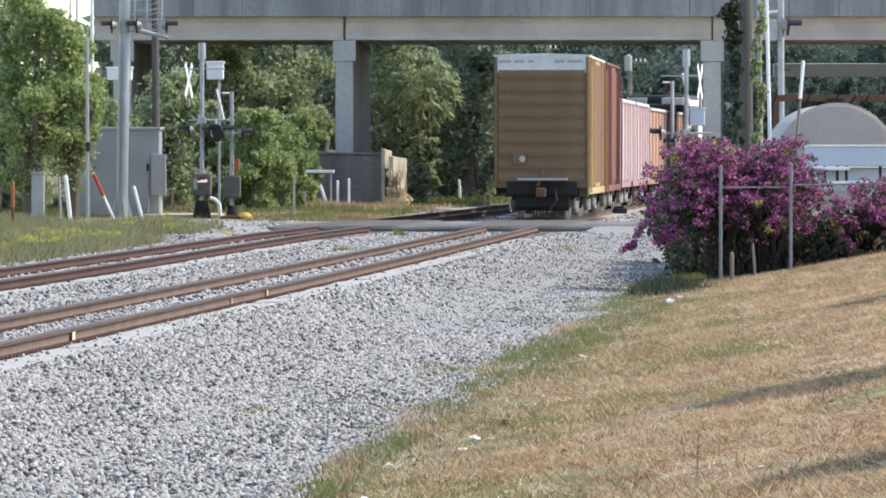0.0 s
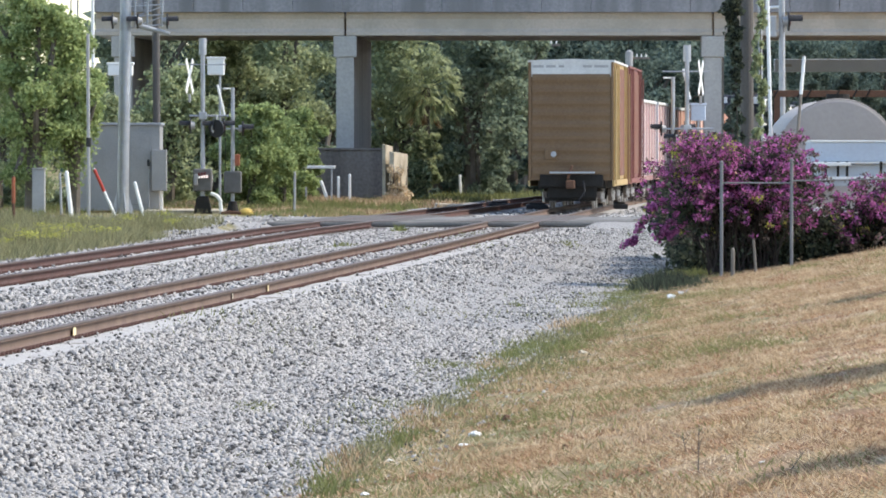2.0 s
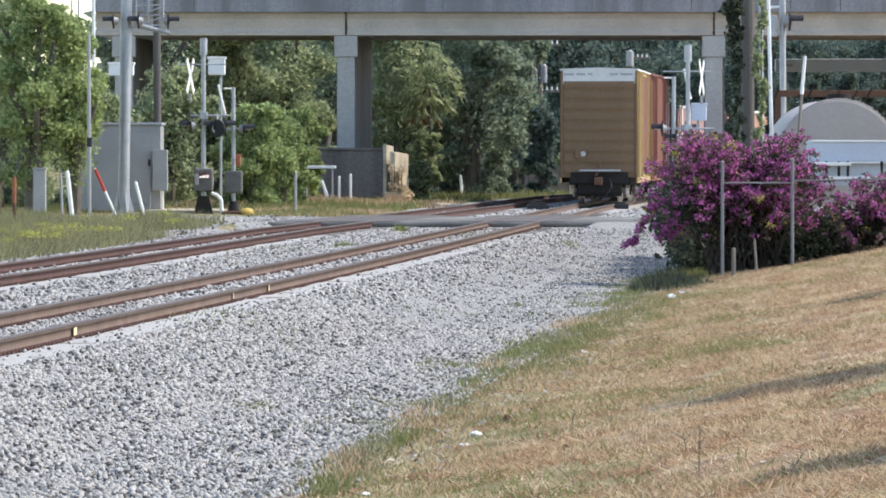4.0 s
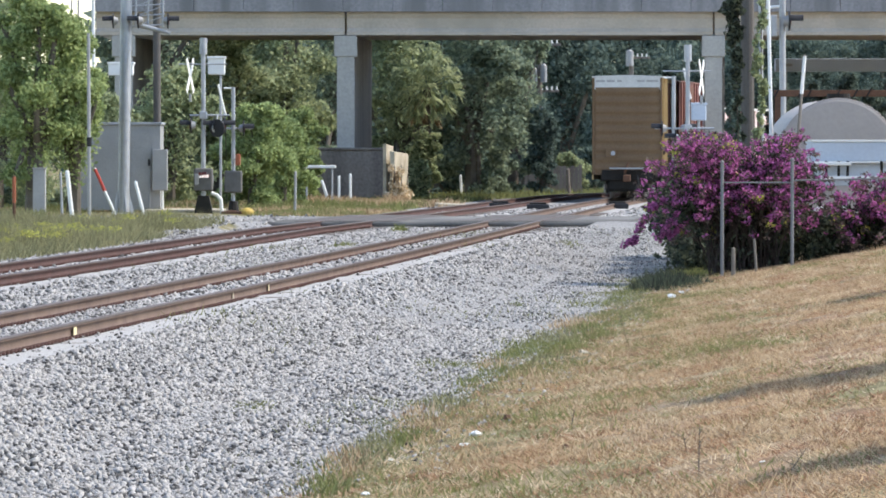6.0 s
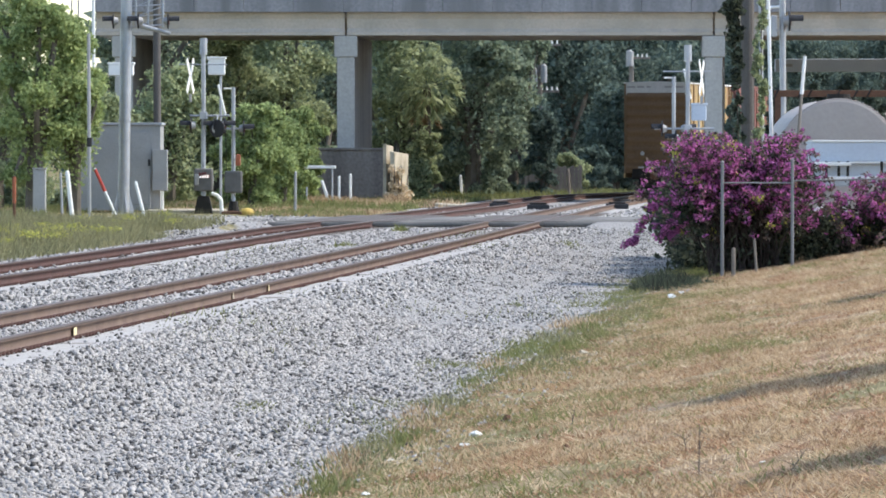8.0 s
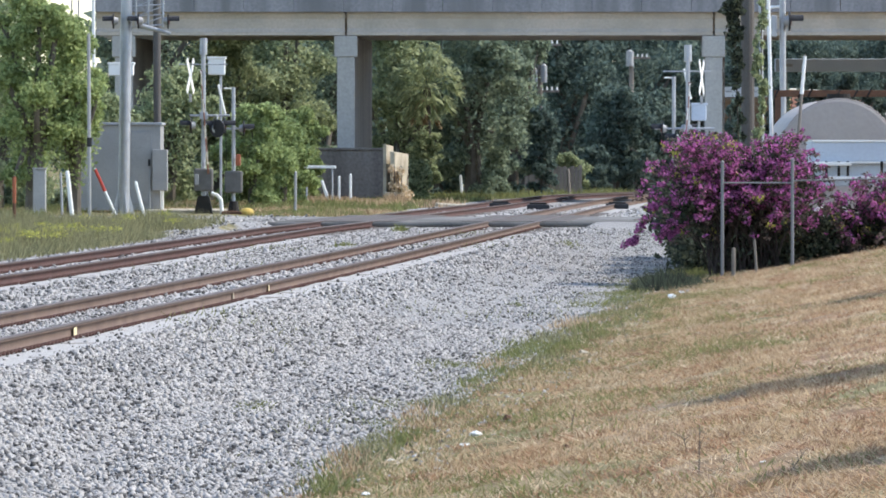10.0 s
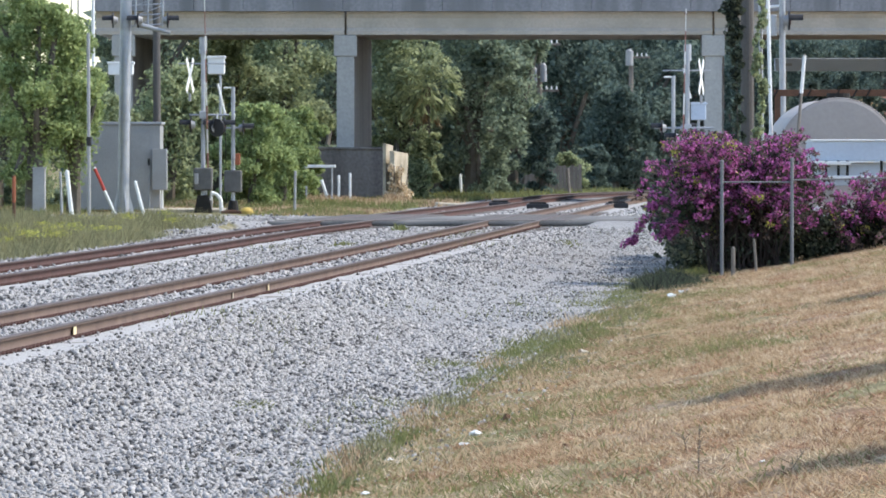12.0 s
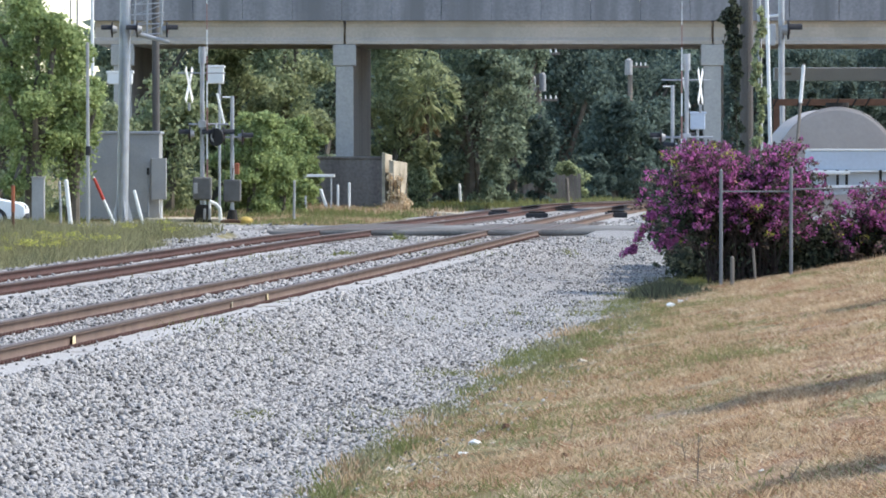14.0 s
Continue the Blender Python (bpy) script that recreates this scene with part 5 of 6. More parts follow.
def mast_box(x0, y0, x1, y1, d, label, support, skin=None):
    """A white equipment box on a slim pole."""
    a, b = px(x0, y0, d), px(x1, y1, d)
    root = tagged(empty("equipment_box"), label, "equipment box")
    part("housing", box(a[0], b[0], d, d + 0.5, b[1], a[1], 0.04), skin or WHITE, root)
    part("cover", box(a[0] - 0.04, b[0] + 0.04, d - 0.04, d + 0.54, a[1] - 0.06, a[1] + 0.03, 0.02), skin or WHITE, root)
    X = at_px(support, d)
    part("pole", rod((X, d + 0.25, float(ground_z(X, d))), (X, d + 0.25, b[1]), 0.05), GALV, root)


def slant_rod(x0, y0, x1, y1, d, label):
    a, b = px(x0, y0, d), px(x1, y1, d)
    root = tagged(empty("stay_rod"), label, "stay rod", "stay rods")
    part("rod", rod((a[0], d, a[1]), (b[0], d, b[1]), 0.045, 0.045, 8), WHITE, root)
    part("guy", rod((b[0], d, b[1]), (b[0] + 0.05, d, float(ground_z(b[0], d))), 0.012, 0.012, 6), DARK_STEEL, root)


def build_bent_conduit():
    d = 204.2
    root = tagged(empty("bent_conduit"), "white bent conduit rising from the ground between the masts", "conduit")
    pts = [Vector((px(x, y, d)[0], d, px(x, y, d)[1])) for x, y in ((374, 342), (384, 346), (391, 354), (393, 380))]
    bm = bmesh.new()
    for a, b in zip(pts, pts[1:]):
        rod(a, b, 0.065, 0.065, 10, bm)
        bmesh.ops.create_uvsphere(bm, u_segments=10, v_segments=6, radius=0.066, matrix=Matrix.Translation(b))
    part("pipe", bm, WHITE, root)
    part("ground_collar", rod(pts[-1] + Vector((0, 0, -0.12)), pts[-1] + Vector((0, 0, 0.06)), 0.1, 0.09, 12), GALV, root)
    d = 205.6
    X, Z = px(421, 283, d)
    root = tagged(empty("orange_tag"), "orange plastic tag box strapped to the flasher mast", "tag box")
    part("tag_body", box(X - 0.09, X + 0.09, d, d + 0.25, Z - 0.22, Z + 0.2, 0.03), ORANGE, root)
    part("strap", box(X - 0.2, X + 0.1, d + 0.27, d + 0.36, Z - 0.03, Z + 0.03, 0.01), GALV, root)
    d = 204.6
    X, Z = px(384, 228, d)
    root = tagged(empty("flasher_target"), "round black flasher target board on the crossing mast crossarm", "signal target", "crossing signals")
    bm = rod((X, d, Z), (X + 0.03, d + 0.04, Z), 0.33, 0.33, 22)
    part("target_board", bm, BLACK, root)
    part("housing", rod((X, d + 0.05, Z), (X + 0.05, d + 0.3, Z), 0.2, 0.12, 16), GREY_METAL, root)
    part("hanger", rod((X, d + 0.12, Z + 0.1), (X, d + 0.3, Z + 0.5), 0.03, seg=8), GALV, root)


build_bent_conduit()
slant_rod(386, 150, 399, 206, 206.6, "white slanted stay rod beside the flasher mast")
slant_rod(1210, 122, 1222, 176, 206.6, "white slanted stay rod behind the bougainvillea")
mast_box(1224, 184, 1250, 214, 208, "pale blue-white equipment box behind the bougainvillea", 1237, BLUEWHITE)
mast_box(368, 102, 398, 133, 207.5, "white equipment box on a slim pole", 390)
mast_box(192, 112, 236, 134, 212, "white equipment box on a slim pole", 215)


def build_cantilever():
    d = 203.0
    root = tagged(empty("cantilever_signal_pole"), "tall leaning galvanised cantilever signal pole with flared base", "signal pole")
    b, t = px(218, 378, d), px(225, -60, d)
    g = float(ground_z(b[0], d))
    part("pole", rod((b[0], d, g), (t[0], d, t[1]), 0.21, 0.20, 18), GALV, root, smooth=False)
    for k, (y, h) in enumerate(((215, 0.9), (90, 0.5))):
        z = px(0, y, d)[1]
        xx = b[0] + (t[0] - b[0]) * (z - g) / (t[1] - g)
        part("sleeve", rod((xx, d, z), (xx, d, z + 0.06), 0.235, 0.235, 18), GALV, root)
    for a in (0, 90, 180, 270):
        bm = prism([(0.1, 0.02), (0.42, 0.02), (0.20, 0.85), (0.1, 0.85)], -0.02, 0.02)
        bm.transform(Matrix.Translation((b[0], d, g)) @ Euler((0, 0, radians(a + 20))).to_matrix().to_4x4())
        part("base_fin", bm, GALV, root)
    part("base_plate", box(b[0] - 0.42, b[0] + 0.42, d - 0.42, d + 0.42, g - 0.05, g + 0.05, 0.01), GALV, root)
    a, e = px(248, 46, d), px(302, 60, d)
    part("bracket_arm", rod((a[0], d - 0.1, a[1]), (e[0], d - 0.1, e[1]), 0.10, 0.06, 12), GALV, root, "pale round bracket arm")
    truss = bmesh.new()
    for x in (240, 262, 288):
        rod((at_px(x, d), d, px(0, 48, d)[1]), (at_px(x + 2, d), d, px(0, -40, d)[1]), 0.035, bm=truss)
    for y in (48, 30, 12, -6, -24):
        rod((at_px(232, d), d, px(0, y, d)[1]), (at_px(292, d), d, px(0, y - 4, d)[1]), 0.025, bm=truss)
        rod((at_px(240, d), d, px(0, y, d)[1]), (at_px(288, d), d, px(0, y - 18, d)[1]), 0.018, bm=truss)
    part("lattice", truss, GALV, root, "light steel lattice")
    for x, y, f in ((297, 38, 1), (203, 38, -1), (247, 38, -1)):
        X, Z = px(x, y, d)
        signal_head(root, X, d - 0.3, Z, f, d)


build_cantilever()


def wood_pole(x_top, x_base, d, width, material, label, name="utility_pole", top=-80):
    b, t = px(x_base, 0, d), px(x_top, top, d)
    g = float(ground_z(b[0], d))
    r = width / 2 / F * d
    root = tagged(empty(name), label, "pole", "poles")
    part("shaft", rod((b[0], d, g - 0.2), (t[0], d, t[1]), r * 1.05, r, 14), material, root)
    return root, b[0], t, g, r


GREYPOLE = mat("grey green weathered pole", (0.13, 0.12, 0.11), (0.07, 0.065, 0.062), 5, 40, 0.9, streak=True)
wood_pole(277, 279, 214, 13, GREYPOLE, "grey steel pole behind the signal bungalow")
thin, tx, tt, tg, tr = wood_pole(157, 158, 186, 6, GREY_METAL, "slim dark marker pole in the weeds", "marker_pole", 60)
part("joint", rod((tx, 186, 2.2), (tx, 186, 2.5), tr * 1.6), BLACK, thin)
wood_pole(165, 167, 230, 6, WHITE, "thin white mast rising behind the trees", "white_mast")
wood_pole(139, 139, 232, 3.5, GREY_METAL, "thin mast rising behind the trees", "thin_mast")
wood_pole(127, 127, 232, 3, GREY_METAL, "thin mast rising behind the trees", "thin_mast")
big, bx, bt, bg, br = wood_pole(1322, 1324, 124, 23, GREYPOLE, "thick weathered wooden utility pole with climbing vines")
wood_pole(1344, 1352, 133, 7, GALV, "slim grey pole wrapped in vines beside the utility pole")
wood_pole(1357, 1370, 150, 6.5, WHITE, "slim white pole behind the bougainvillea", "white_pole")
cant2, cx, ct, cg, cr = wood_pole(1384, 1386, 160, 11, GALV, "galvanised signal pole with a hooded light", "signal_pole")
signal_head(cant2, at_px(1394, 160), 159.8, px(0, 38, 160)[1], 1, 160)
part("bracket", rod((at_px(1360, 160), 160, px(0, 14, 160)[1]), (at_px(1384, 160), 160, px(0, 12, 160)[1]), 0.04), WHITE, cant2)
part("light_box", box(at_px(1364, 160), at_px(1374, 160), 159.8, 160.2, px(0, 66, 160)[1], px(0, 28, 160)[1], 0.03), GALV, cant2)


def build_vines():
    rng = np.random.default_rng(123)
    D = 122.5
    for spec, lab in (([(1303, y, 12) for y in range(-10, 130, 8)] + [(1297, y, 15) for y in range(10, 80, 8)] + [(1307, y, 7) for y in range(130, 250, 12)], "dark vine hanging on the utility pole"),
                      ([(1345 + 5 * math.sin(y / 23), y, 8) for y in range(0, 250, 9)] + [(1352, y, 8) for y in range(140, 180, 8)], "yellow-green vine climbing the slim pole")):
        root = tagged(empty("climbing_vine"), lab, "vine", "vines")
        cl = [(px(x + rng.normal() * 4, y, D)[0], D + 0.3, px(x, y + rng.normal() * 4, D)[1], r * rng.uniform(0.35, 1.25) / F * D, 0.15, 0.10) for x, y, r in spec]
        v, f = leaves(cl, 3000 if "dark" in lab else 1700, 0.085, rng=rng, shell=0.0)
        part("foliage", mesh_of("foliage", v, f), SHADE_LEAF if "dark" in lab else LEAF_MID, root)
        bm = bmesh.new()
        pts = [Vector((c[0], D + 0.3, c[2])) for c in cl]
        rod((pts[-1].x, D + 0.3, -0.5), pts[0], 0.015, 0.012, 6, bm)
        part("stem", bm, BARK, root)


build_vines()


# ---- yard behind the bougainvillea ----
def build_tank():
    d = 146.0
    X, Z = px(1484, 283, d)
    r = 107 / F * d
    root = tagged(empty("storage_tank"), "large grey horizontal storage tank with a domed end", "tank")
    bm = bmesh.new()
    n = 48
    prev = None
    for k, (dy, s) in enumerate(((-0.06, 0.02), (-0.055, 0.3), (-0.045, 0.6), (-0.03, 0.85), (-0.02, 0.96), (0.0, 1.0), (7.0, 1.0), (7.1, 0.5))):
        ring = [bm.verts.new((X + math.cos(math.tau * i / n) * r * s, d + dy, Z + math.sin(math.tau * i / n) * r * s)) for i in range(n)]
        if prev:
            for i in range(n):
                bm.faces.new((prev[i], prev[(i + 1) % n], ring[(i + 1) % n], ring[i]))
        else:
            bm.faces.new(ring)
        prev = ring
    bm.faces.new(prev[::-1])
    part("shell", bm, TANK, root)
    bmr = bmesh.new()
    for i in range(n):
        a, b = math.tau * i / n, math.tau * (i + 1) / n
        rod((X + math.cos(a) * r * 1.01, d + 0.02, Z + math.sin(a) * r * 1.01), (X + math.cos(b) * r * 1.01, d + 0.02, Z + math.sin(b) * r * 1.01), 0.014, seg=6, bm=bmr)
    part("rim_band", bmr, TANK, root)
    part("hatch", rod((X + 0.1, d + 1.5, Z + r - 0.05), (X + 0.1, d + 1.5, Z + r + 0.15), 0.3, seg=16), DARK_STEEL, root)
    for y in (1.2, 5.5):
        g = float(ground_z(X, d + y))
        part("saddle", box(X - r * 0.8, X + r * 0.8, d + y, d + y + 0.4, g - 0.1, Z - r * 0.55, 0.03), CRASHWALL, root)


build_tank()


def build_trailer():
    """Pale blue utility trailer body with white trim and rails in front of the tank."""
    d = 140.0
    root = tagged(empty("utility_trailer"), "pale blue utility trailer with white trim and side rails", "trailer")
    x0, x1 = at_px(1436, d), at_px(1660, d)
    g = float(ground_z(x0, d))
    za, zb = px(0, 252, d)[1], px(0, 286, d)[1]
    part("body", box(x0, x1, d, d + 2.2, zb, za, 0.02), BLUEWHITE, root)
    part("trim", box(x0 - 0.01, x1, d - 0.03, d + 2.2, za, za + 0.05, 0.01), WHITE, root, "white trim")
    part("trim", box(x0 - 0.01, x1, d - 0.03, d + 2.2, zb - 0.05, zb - 0.003, 0.01), WHITE, root, "white trim")
    part("lower_panel", box(x0 + 0.2, x1, d + 0.2, d + 2.0, px(0, 330, d)[1], zb - 0.06, 0.02), BLUEWHITE, root)
    for x in (1462, 1484, 1500, 1560):
        part("rail_post", rod((at_px(x, d), d - 0.05, px(0, 318, d)[1]), (at_px(x, d), d - 0.05, zb), 0.035), DARK_STEEL, root)
    for y, xa, xb in ((291, 1440, 1506), (316, 1436, 1580)):
        Z = px(0, y, d)[1]
        part("side_rail", box(at_px(xa, d), at_px(xb, d), d - 0.12, d - 0.06, Z - 0.04, Z + 0.05, 0.015), WHITE, root, "white side rail")
    for x in (1470, 1580):
        X = at_px(x, d)
        part("wheel", rod((X, d - 0.1, g + 0.36), (X, d + 0.15, g + 0.36), 0.36, seg=20), BLACK, root)
        part("wheel_arch", prism([(X - 0.5, g + 0.75), (X - 0.4, g + 0.62), (X + 0.4, g + 0.62), (X + 0.5, g + 0.75), (X + 0.3, g + 0.86), (X - 0.3, g + 0.86)], d - 0.15, d + 0.1), WHITE, root)


build_trailer()


def build_gantry():
    d = 155.0
    root = tagged(empty("steel_gantry"), "rusty steel gantry beam over the tank yard", "gantry")
    z = px(0, 166, d)[1]
    x0, x1 = at_px(1370, d), at_px(1680, d)
    part("beam", box(x0, x1, d, d + 0.2, z - 0.09, z + 0.09, 0.01), RUST, root)
    for i in range(9):
        xa = x0 + (i + 0.3 * math.sin(i * 2.3)) * (x1 - x0) / 9
        part("brace", rod((xa, d - 0.02, z - 0.12), (xa + 0.12, d - 0.02, z + 0.12), 0.02, seg=6), DARK_STEEL, root)
    for x in (x0 + 0.1, x1 - 0.1):
        part("leg", box(x - 0.08, x + 0.08, d, d + 0.16, float(ground_z(x, d)), z - 0.09), RUST, root)
    d = 262.0
    root = tagged(empty("pipe_bridge"), "pale grey-blue overhead pipe casing in the yard", "pipe bridge")
    z = px(0, 116, d)[1]
    x0, x1 = at_px(1372, d), at_px(1680, d)
    part("casing", box(x0, x1, d, d + 0.8, z - 0.3, z + 0.3, 0.03), BLUEWHITE, root)
    for x in (x0 + 0.4, x1 - 0.4):
        part("support", box(x - 0.15, x + 0.15, d + 0.2, d + 0.5, -0.4, z - 0.3), GREY_METAL, root)
    part("name_bar", box(at_px(1385, d), at_px(1402, d), d - 0.02, d + 0.01, z - 0.06, z + 0.06), GREY_METAL, root)


build_gantry()
stake("leaning_pole", 1424, 100, 1396, 236, 142, 5.5, WOOD, "leaning pole with a white upper half behind the bougainvillea", "pole", (WHITE, 0.80))
for k, (x, d, h, sp) in enumerate(((1299, 236, 4.6, 0.45), (1380, 266, 6.2, 0.9), (1432, 268, 6.0, 1.2), (1488, 267, 6.3, 1.3), (1545, 269, 6.0, 1.3), (1605, 268, 6.3, 1.3))):
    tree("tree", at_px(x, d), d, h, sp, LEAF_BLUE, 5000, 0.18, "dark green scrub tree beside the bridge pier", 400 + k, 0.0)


# ---- distribution poles beyond the bridge ----
def distribution_pole(x, d, top_y, label, cans, size):
    root = tagged(empty("distribution_pole"), label, "utility pole", "poles")
    X, Zt = px(x, top_y, d)
    part("shaft", rod((X, d, -0.4), (X, d, Zt), 0.17, 0.13, 12), WOOD, root)
    for cx, cy in cans:
        cX, cZ = px(cx, cy, d)
        bm = rod((cX, d - 0.3, cZ - 0.45), (cX, d - 0.3, cZ + 0.4), size, seg=14)
        rod((cX, d - 0.3, cZ + 0.4), (cX, d - 0.3, cZ + 0.5), size * 0.8, 0.06, 12, bm)
        part("transformer", bm, GREY_METAL, root, "pale grey transformer can")
    for y, w in ((top_y + 8, 1.1), (top_y + 90, 1.0)):
        z = px(0, y, d)[1]
        part("crossarm", box(X - 0.1, X + w, d - 0.06, d + 0.06, z - 0.06, z + 0.06, 0.01), WOOD, root)
        for k in range(4):
            part("insulator", rod((X + 0.1 + k * 0.26, d - 0.02, z + 0.06), (X + 0.1 + k * 0.26, d - 0.02, z + 0.24), 0.05, 0.03, 8), WHITE, root)


distribution_pole(955, 289, 72, "pale distribution pole with transformer cans beyond the bridge", ((945, 137), (962, 131)), 0.17)
distribution_pole(1117, 326, 95, "distant distribution pole with a transformer can", ((1114, 104),), 0.23)

# ---- verge furniture ----
stake("white_post", 119, 306, 128, 388, 192, 8, WHITE, "leaning white reflector post in the weeds")
stake("white_post", 107, 308, 110, 384, 196, 5, GALV, "slim grey post in the weeds")
stake("white_post", 240, 324, 256, 384, 190, 6, WHITE, "leaning white reflector post beside the pole")
stake("white_post", 570, 322, 584, 358, 240, 6, WHITE, "leaning white post by the crash wall")
stake("white_post", 600, 314, 600, 356, 240, 5, WHITE, "white post by the crash wall")
stake("white_post", 620, 310, 620, 356, 240, 5, WHITE, "white post by the crash wall")
stake("white_post", 815, 312, 817, 342, 280, 5, WHITE, "white post on the far verge")
stake("steel_post", 523, 306, 522, 384, 200, 5, GREY_METAL, "dark slim steel post in the grass")
stake("timber_post", 1005, 302, 1008, 342, 285, 6, WOOD, "grey timber post on the far verge")
stake("timber_stake", 1298, 442, 1298, 492, 110.5, 8, WOOD, "weathered broken timber stake by the fence")
stake("timber_stake", 1335, 426, 1340, 494, 110.5, 5, WOOD, "thin leaning timber stake by the fence")
stake("striped_guard", 168, 300, 207, 362, 196, 5, WHITE, "red and white leaning guy guard", "guy guard", (RED, 0.55))
stake("marker_post", 25, 314, 25, 384, 160, 6, RUST, "rusty marker post with an orange top", "post", (ORANGE, 0.5))


def cabinet(x0, y0, x1, d, material, label):
    a = px(x0, y0, d)
    b = at_px(x1, d)
    g = float(ground_z(a[0], d))
    root = tagged(empty("relay_cabinet"), label, "cabinet")
    part("body", box(a[0], b, d, d + 0.5, g, a[1], 0.02), material, root)
    part("lid", box(a[0] - 0.03, b + 0.03, d - 0.03, d + 0.53, a[1], a[1] + 0.05, 0.01), material, root)
    part("door", box(a[0] + 0.04, b - 0.04, d - 0.02, d - 0.003, g + 0.1, a[1] - 0.08, 0.005), material, root)


cabinet(58, 300, 80, 194, GREY_METAL, "grey relay cabinet beside the tree")


def build_verge_bits():
    d = 238.0
    root = tagged(empty("bench_table"), "white-topped outdoor table under the bridge", "table")
    a, b, z = at_px(536, d), at_px(594, d), px(0, 296, d)[1]
    part("tabletop", box(a, b, d, d + 0.8, z - 0.06, z + 0.06, 0.02), WHITE, root)
    for x in (a + 0.15, b - 0.15):
        for y in (d + 0.1, d + 0.7):
            part("leg", rod((x, y, -0.35), (x, y, z - 0.06), 0.035), GALV, root)
    d = 202.0
    X, Z = px(437, 383, d)
    root = tagged(empty("yellow_cap"), "yellow plastic cover on the ground beside the mast", "cover")
    bm = bmesh.new()
    bmesh.ops.create_uvsphere(bm, u_segments=16, v_segments=8, radius=0.28, matrix=Matrix.Translation((X, d, -0.18)) @ Matrix.Diagonal((1, 1, 0.75, 1)))
    part("dome", bm, YELLOW, root)
    part("lip", rod((X, d, -0.2), (X, d, -0.12), 0.32, 0.31, 18), YELLOW, root)
    root = tagged(empty("ground_plate"), "rusty steel cover plate lying beside the masts", "plate")
    xa, xb = at_px(392, d), at_px(428, d)
    part("plate", box(xa, xb, d - 0.5, d + 0.4, -0.2, -0.1, 0.01), RUST, root)
    part("lifting_bar", rod((xa + 0.2, d - 0.1, -0.09), (xb - 0.2, d - 0.1, -0.09), 0.02, seg=6), RUST, root)
    # dry creeper over the wing wall
    rng = np.random.default_rng(57)
    d = 243.4
    root = tagged(empty("dry_creeper"), "dry tan creeper hanging over the concrete wing wall", "vine", "vines")
    cl = []
    for x, y, r in ((690, 350, 9), (696, 335, 10), (700, 318, 9), (704, 345, 12), (712, 335, 9), (708, 305, 6), (716, 352, 10), (698, 358, 12), (722, 345, 7), (692, 300, 5)):
        X, Z = px(x, y, d)
        cl.append((X, d - 0.3 + rng.normal() * 0.2, Z, r / F * d, 0.25, r / F * d * 1.4))
    v, f = leaves(cl, 2200, 0.13, rng=rng, shell=0.1)
    part("foliage", mesh_of("foliage", v, f), GRASS_PALE, root)
    for k in range(5):
        X, Z = px(690 + 7 * k, 292 + 3 * (k % 3), d)
        part("stem", rod((X, d - 0.3, -0.3), (X + rng.normal() * 0.08, d - 0.25, Z), 0.03, 0.012, 6), BARK, root)
    # board fence with scrub beyond the bridge
    d = 292.0
    g = -0.3
    root = tagged(empty("boundary_fence"), "low weathered timber board fence on the far verge", "fence")
    x0, x1 = at_px(928, d), at_px(1030, d)
    top = px(0, 294, d)[1]
    rng = np.random.default_rng(55)
    for k in range(15):
        a = x0 + k * (x1 - x0) / 15
        part("board", box(a + 0.008, a + (x1 - x0) / 15 - 0.008, d + rng.uniform(0, 0.02), d + 0.05, g, top + rng.uniform(-0.1, 0.08), 0.006), WOOD, root)
    for z in (top - 0.3, g + 0.4):
        part("fence_rail", box(x0, x1, d + 0.052, d + 0.10, z - 0.05, z + 0.05), WOOD, root)
    d = 226.0
    X = at_px(800, d)
    root = tagged(empty("concrete_slab"), "broken pale concrete slab in the verge grass", "slab")
    bm = box(X - 0.65, X + 0.65, d - 0.4, d + 0.4, -0.25, px(0, 361, d)[1], 0.04)
    bm.transform(Matrix.Translation((X, d, 0)) @ Euler((0.03, 0.05, 0.2)).to_matrix().to_4x4() @ Matrix.Translation((-X, -d, 0)))
    part("slab_body", bm, PALE_CONCRETE, root)


build_verge_bits()


def low_pad(x, y, d, w, label):
    X, Z = px(x, y, d)
    root = tagged(empty("rail_lubricator"), label, "track pad", "track pads")
    part("mat", box(X - w / 2, X + w / 2, d - 0.8, d + 0.8, -0.22, 0.0, 0.03), BLACK, root)
    part("tray", box(X - w / 2 + 0.1, X + w / 2 - 0.1, d - 0.5, d + 0.5, 0.0, 0.07, 0.03), DARK_STEEL, root)


for x, d in ((885, 224), (952, 218), (1092, 221)):
    low_pad(x, 360, d, 0.85, "low black rubber pad between the rails")


def litter(name, x, y, w, h, material, label, seed):
    """A crumpled scrap on the grass."""
    rng = np.random.default_rng(seed)
    dd = 60.0
    for _ in range(30):
        X = (x - 784) / F * dd
        dd = (EYE_Z - float(ground_z(X, dd))) * F / (y - 268)
    X = (x - 784) / F * dd
    s = dd / F
    bm = bmesh.new()
    bmesh.ops.create_icosphere(bm, subdivisions=2, radius=0.5)
    for v in bm.verts:
        v.co = Vector((v.co.x * w * s, v.co.y * w * s, v.co.z * h * s)) * (0.4 + 0.8 * rng.random())
    bm.transform(Matrix.Translation((X, dd, float(ground_z(X, dd)) + h * s * 0.35)))
    tagged(part(name, bm, material), label, "litter", "litter")


litter("litter", 842, 774, 22, 14, WHITE, "crumpled white scrap lying on the dry grass", 1)
litter("litter", 822, 790, 26, 6, WHITE, "torn pale wrapper lying on the dry grass", 2)
litter("stone", 898, 747, 18, 16, RUST, "dark broken clod on the dry grass", 3)
litter("litter", 1188, 530, 18, 12, WHITE, "crumpled white scrap among the weeds", 4)
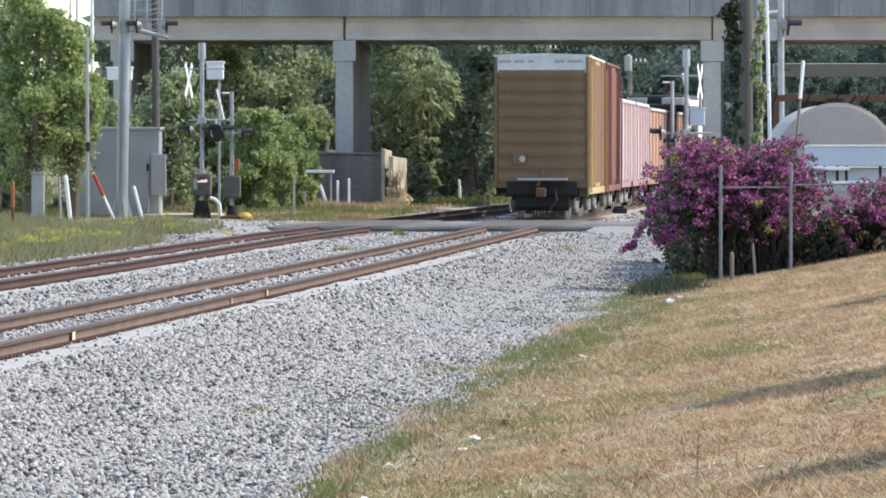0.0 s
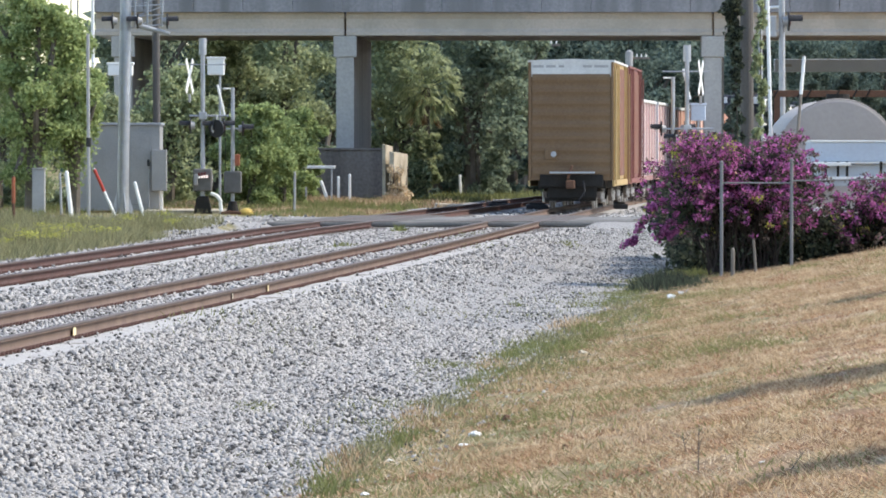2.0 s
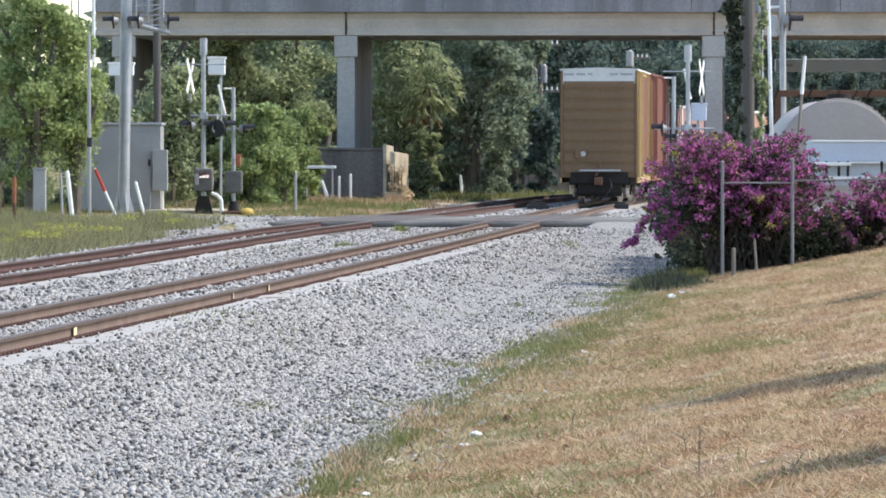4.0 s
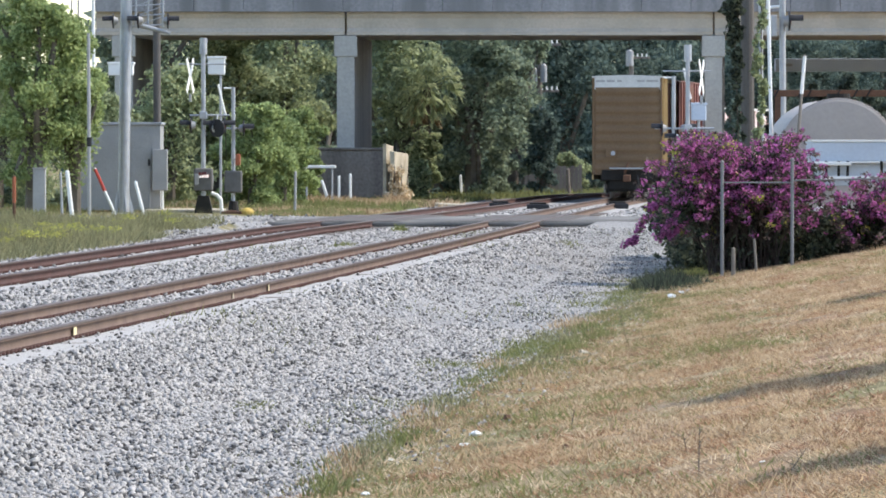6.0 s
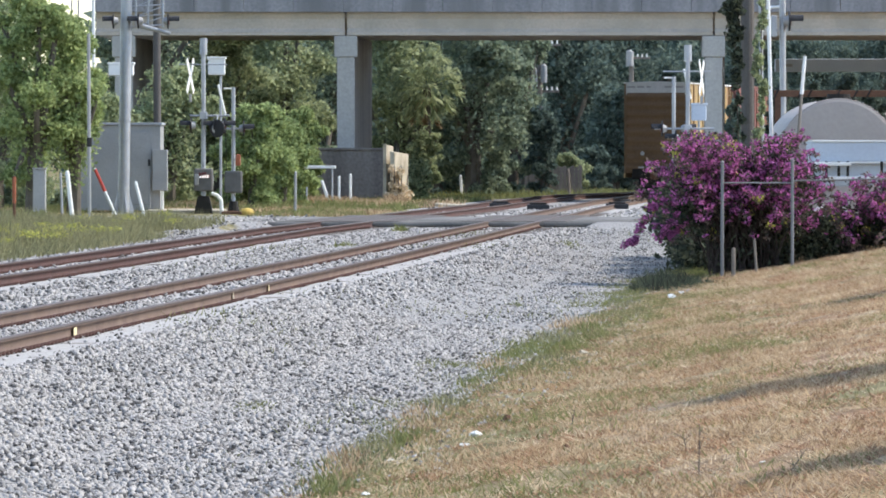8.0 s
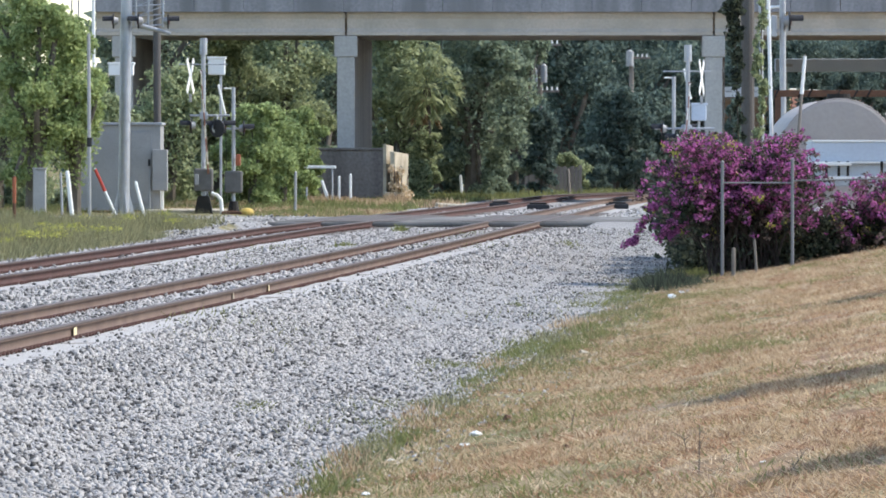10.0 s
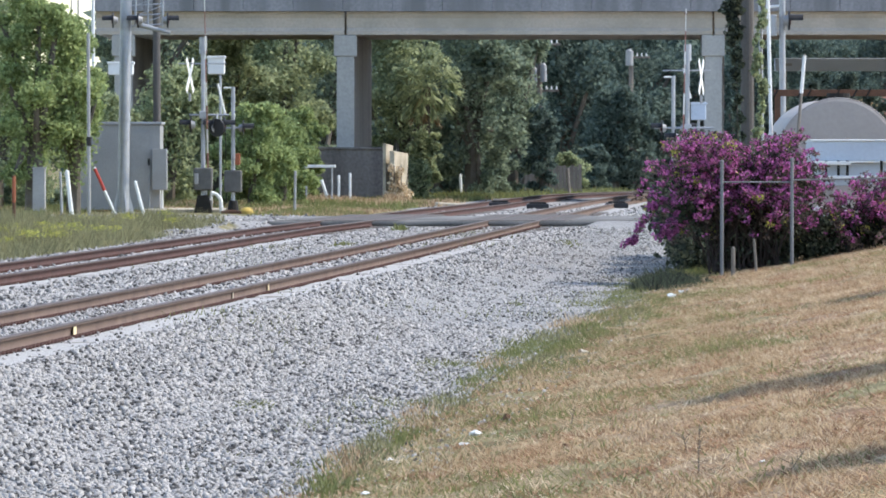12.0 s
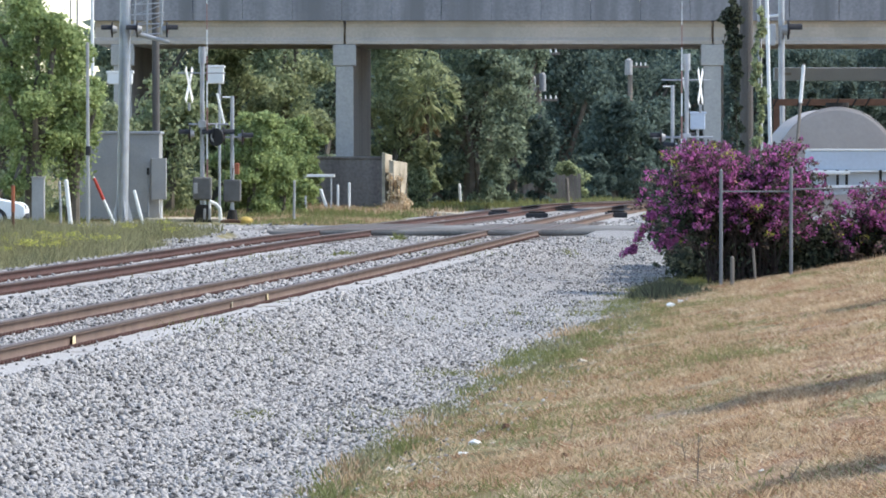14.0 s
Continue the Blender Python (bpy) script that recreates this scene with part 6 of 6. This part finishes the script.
litter("litter", 645, 878, 20, 8, WHITE, "pale scrap lying on the verge", 5)
litter("litter", 1505, 432, 12, 20, WHITE, "white scrap caught under the hedge", 6)


def weed_stalk(x, y_top, y, lean, seed):
    """A single dry stalk with a few side shoots."""
    rng = np.random.default_rng(seed)
    dd = 60.0
    for _ in range(30):
        X = (x - 784) / F * dd
        dd = (EYE_Z - float(ground_z(X, dd))) * F / (y - 268)
    X, g = (x - 784) / F * dd, float(ground_z((x - 784) / F * dd, dd))
    h = (y - y_top) / F * dd
    root = tagged(empty("weed_stalk", pose(X, dd, g)), "thin dry weed stalk standing in the lawn", "weed", "weed stalks")
    part("stalk", rod((0, 0, -0.02), (lean * h, 0.02, h), 0.005, 0.002, 6), BARK, root)
    for k in range(4):
        t = rng.uniform(0.3, 0.9)
        part("shoot", rod((lean * h * t, 0.02 * t, h * t), (lean * h * t + rng.normal() * 0.04, 0.02, h * t + 0.05), 0.003, 0.001, 5), BARK, root)


weed_stalk(1237, 752, 840, 0.02, 1)
weed_stalk(1216, 770, 800, -0.2, 2)
weed_stalk(1392, 795, 840, 0.8, 3)
weed_stalk(1112, 560, 610, -0.3, 4)
weed_stalk(1010, 720, 760, 0.2, 5)
litter("stone", 1470, 655, 12, 8, RUST, "dark clod in the dry grass", 11)
litter("stone", 1000, 795, 12, 10, RUST, "dark clod in the dry grass", 12)
litter("litter", 1032, 628, 20, 10, PALE_CONCRETE, "pale rubble at the lawn edge", 13)
litter("litter", 1206, 522, 12, 9, WHITE, "crumpled white scrap among the weeds", 14)
litter("litter", 690, 818, 14, 8, WHITE, "pale scrap lying on the verge", 15)
litter("litter", 1350, 822, 14, 7, WHITE, "pale scrap in the dry grass", 16)


# ---- white car ----
def build_car():
    root = tagged(empty("white_car"), "white saloon car driving up to the crossing", "car")
    prof = [(-4.4, 0.35), (-0.15, 0.30), (0.0, 0.42), (0.0, 0.68), (-0.2, 0.80), (-1.2, 0.93), (-1.95, 1.38), (-3.2, 1.40), (-3.9, 1.0), (-4.45, 0.92), (-4.5, 0.5)]
    bm = prism(prof, -0.86, 0.86)
    bmesh.ops.bevel(bm, geom=bm.edges[:], offset=0.05, segments=2, affect="EDGES", profile=0.5)
    part("body", bm, WHITE, root, "glossy white body")
    part("windscreen", prism([(-1.32, 0.97), (-1.92, 1.34), (-1.95, 1.34), (-1.40, 0.97)], -0.70, 0.70), GLASS, root)
    for s in (-0.865, 0.845):
        part("side_window", prism([(-1.5, 0.96), (-2.0, 1.32), (-3.15, 1.34), (-3.7, 0.98)], s, s + 0.02), GLASS, root)
    for x in (-0.85, -3.55):
        for s in (-0.88, 0.68):
            wheel = part("wheel", rod((x, s, 0.32), (x, s + 0.2, 0.32), 0.32, seg=22), BLACK, root)
            part("rim", rod((x, s - 0.01 if s < 0 else s + 0.19, 0.32), (x, s + 0.01 if s < 0 else s + 0.21, 0.32), 0.2, seg=16), GALV, wheel)
    for s in (-0.7, 0.45):
        part("headlight", box(-0.12, 0.012, s, s + 0.25, 0.60, 0.72, 0.02), GLASS, root)
    part("bumper", box(-0.1, 0.03, -0.8, 0.8, 0.34, 0.48, 0.03), BLACK, root)
    return root


white_car = build_car()


# ---- what moves ----
ARC_Y = np.arange(100, 420, 0.5)
ARC_S = np.concatenate([[0], np.cumsum(np.hypot(np.diff(ARC_Y), np.diff(track_x(ARC_Y))))])


def along(s):
    """A place on the near track, s metres along it."""
    if s > ARC_S[-1]:
        y = ARC_Y[-1] + (s - ARC_S[-1]) * 0.9
        return np.array([float(track_x(420)) + (s - ARC_S[-1]) * 0.36, y])
    y = float(np.interp(s, ARC_S, ARC_Y))
    return np.array([float(track_x(y)), y])


def train_depth(t):
    """Depth of the last car's end: it draws away, gaining a little speed at first."""
    return 181.8 * (1 + 0.0582 * t) - 1.8 * math.sin(math.pi * min(t, 6.0) / 6.0) ** 2


def motions():
    for car, gap, length in CONSIST:
        rows = []
        for t in np.arange(0, 14.01, 0.5):
            s = float(np.interp(train_depth(t), ARC_Y, ARC_S)) + gap
            a, b = along(s + 0.14 * length), along(s + 0.86 * length)
            d = (b - a) / np.hypot(*(b - a))
            e = a - d * 0.14 * length
            rows.append((float(t), pose(e[0] + 0.06, e[1], 0, 0, 0, -math.degrees(math.atan2(d[0], d[1])))))
        walk(car, rows)
    swing = ((0.0, 0), (8.3, 0), (8.9, 9), (10.4, 36.5), (11.0, 47), (11.6, 57), (12.2, 67), (13.0, 79), (13.8, 87), (14.0, 88))
    for arm, pivot in ARMS:
        walk(arm, [(t, Matrix.Translation(pivot) @ pose(0, 0, 0, -a)) for t, a in swing])
    d = 169.0
    front = (50 - 784) / F * d
    walk(white_car, [(t, pose(front - 5.1 * (14.0 - t), d, -0.025)) for t in (0.0, 4.0, 8.0, 11.0, 13.0, 14.0)])


motions()
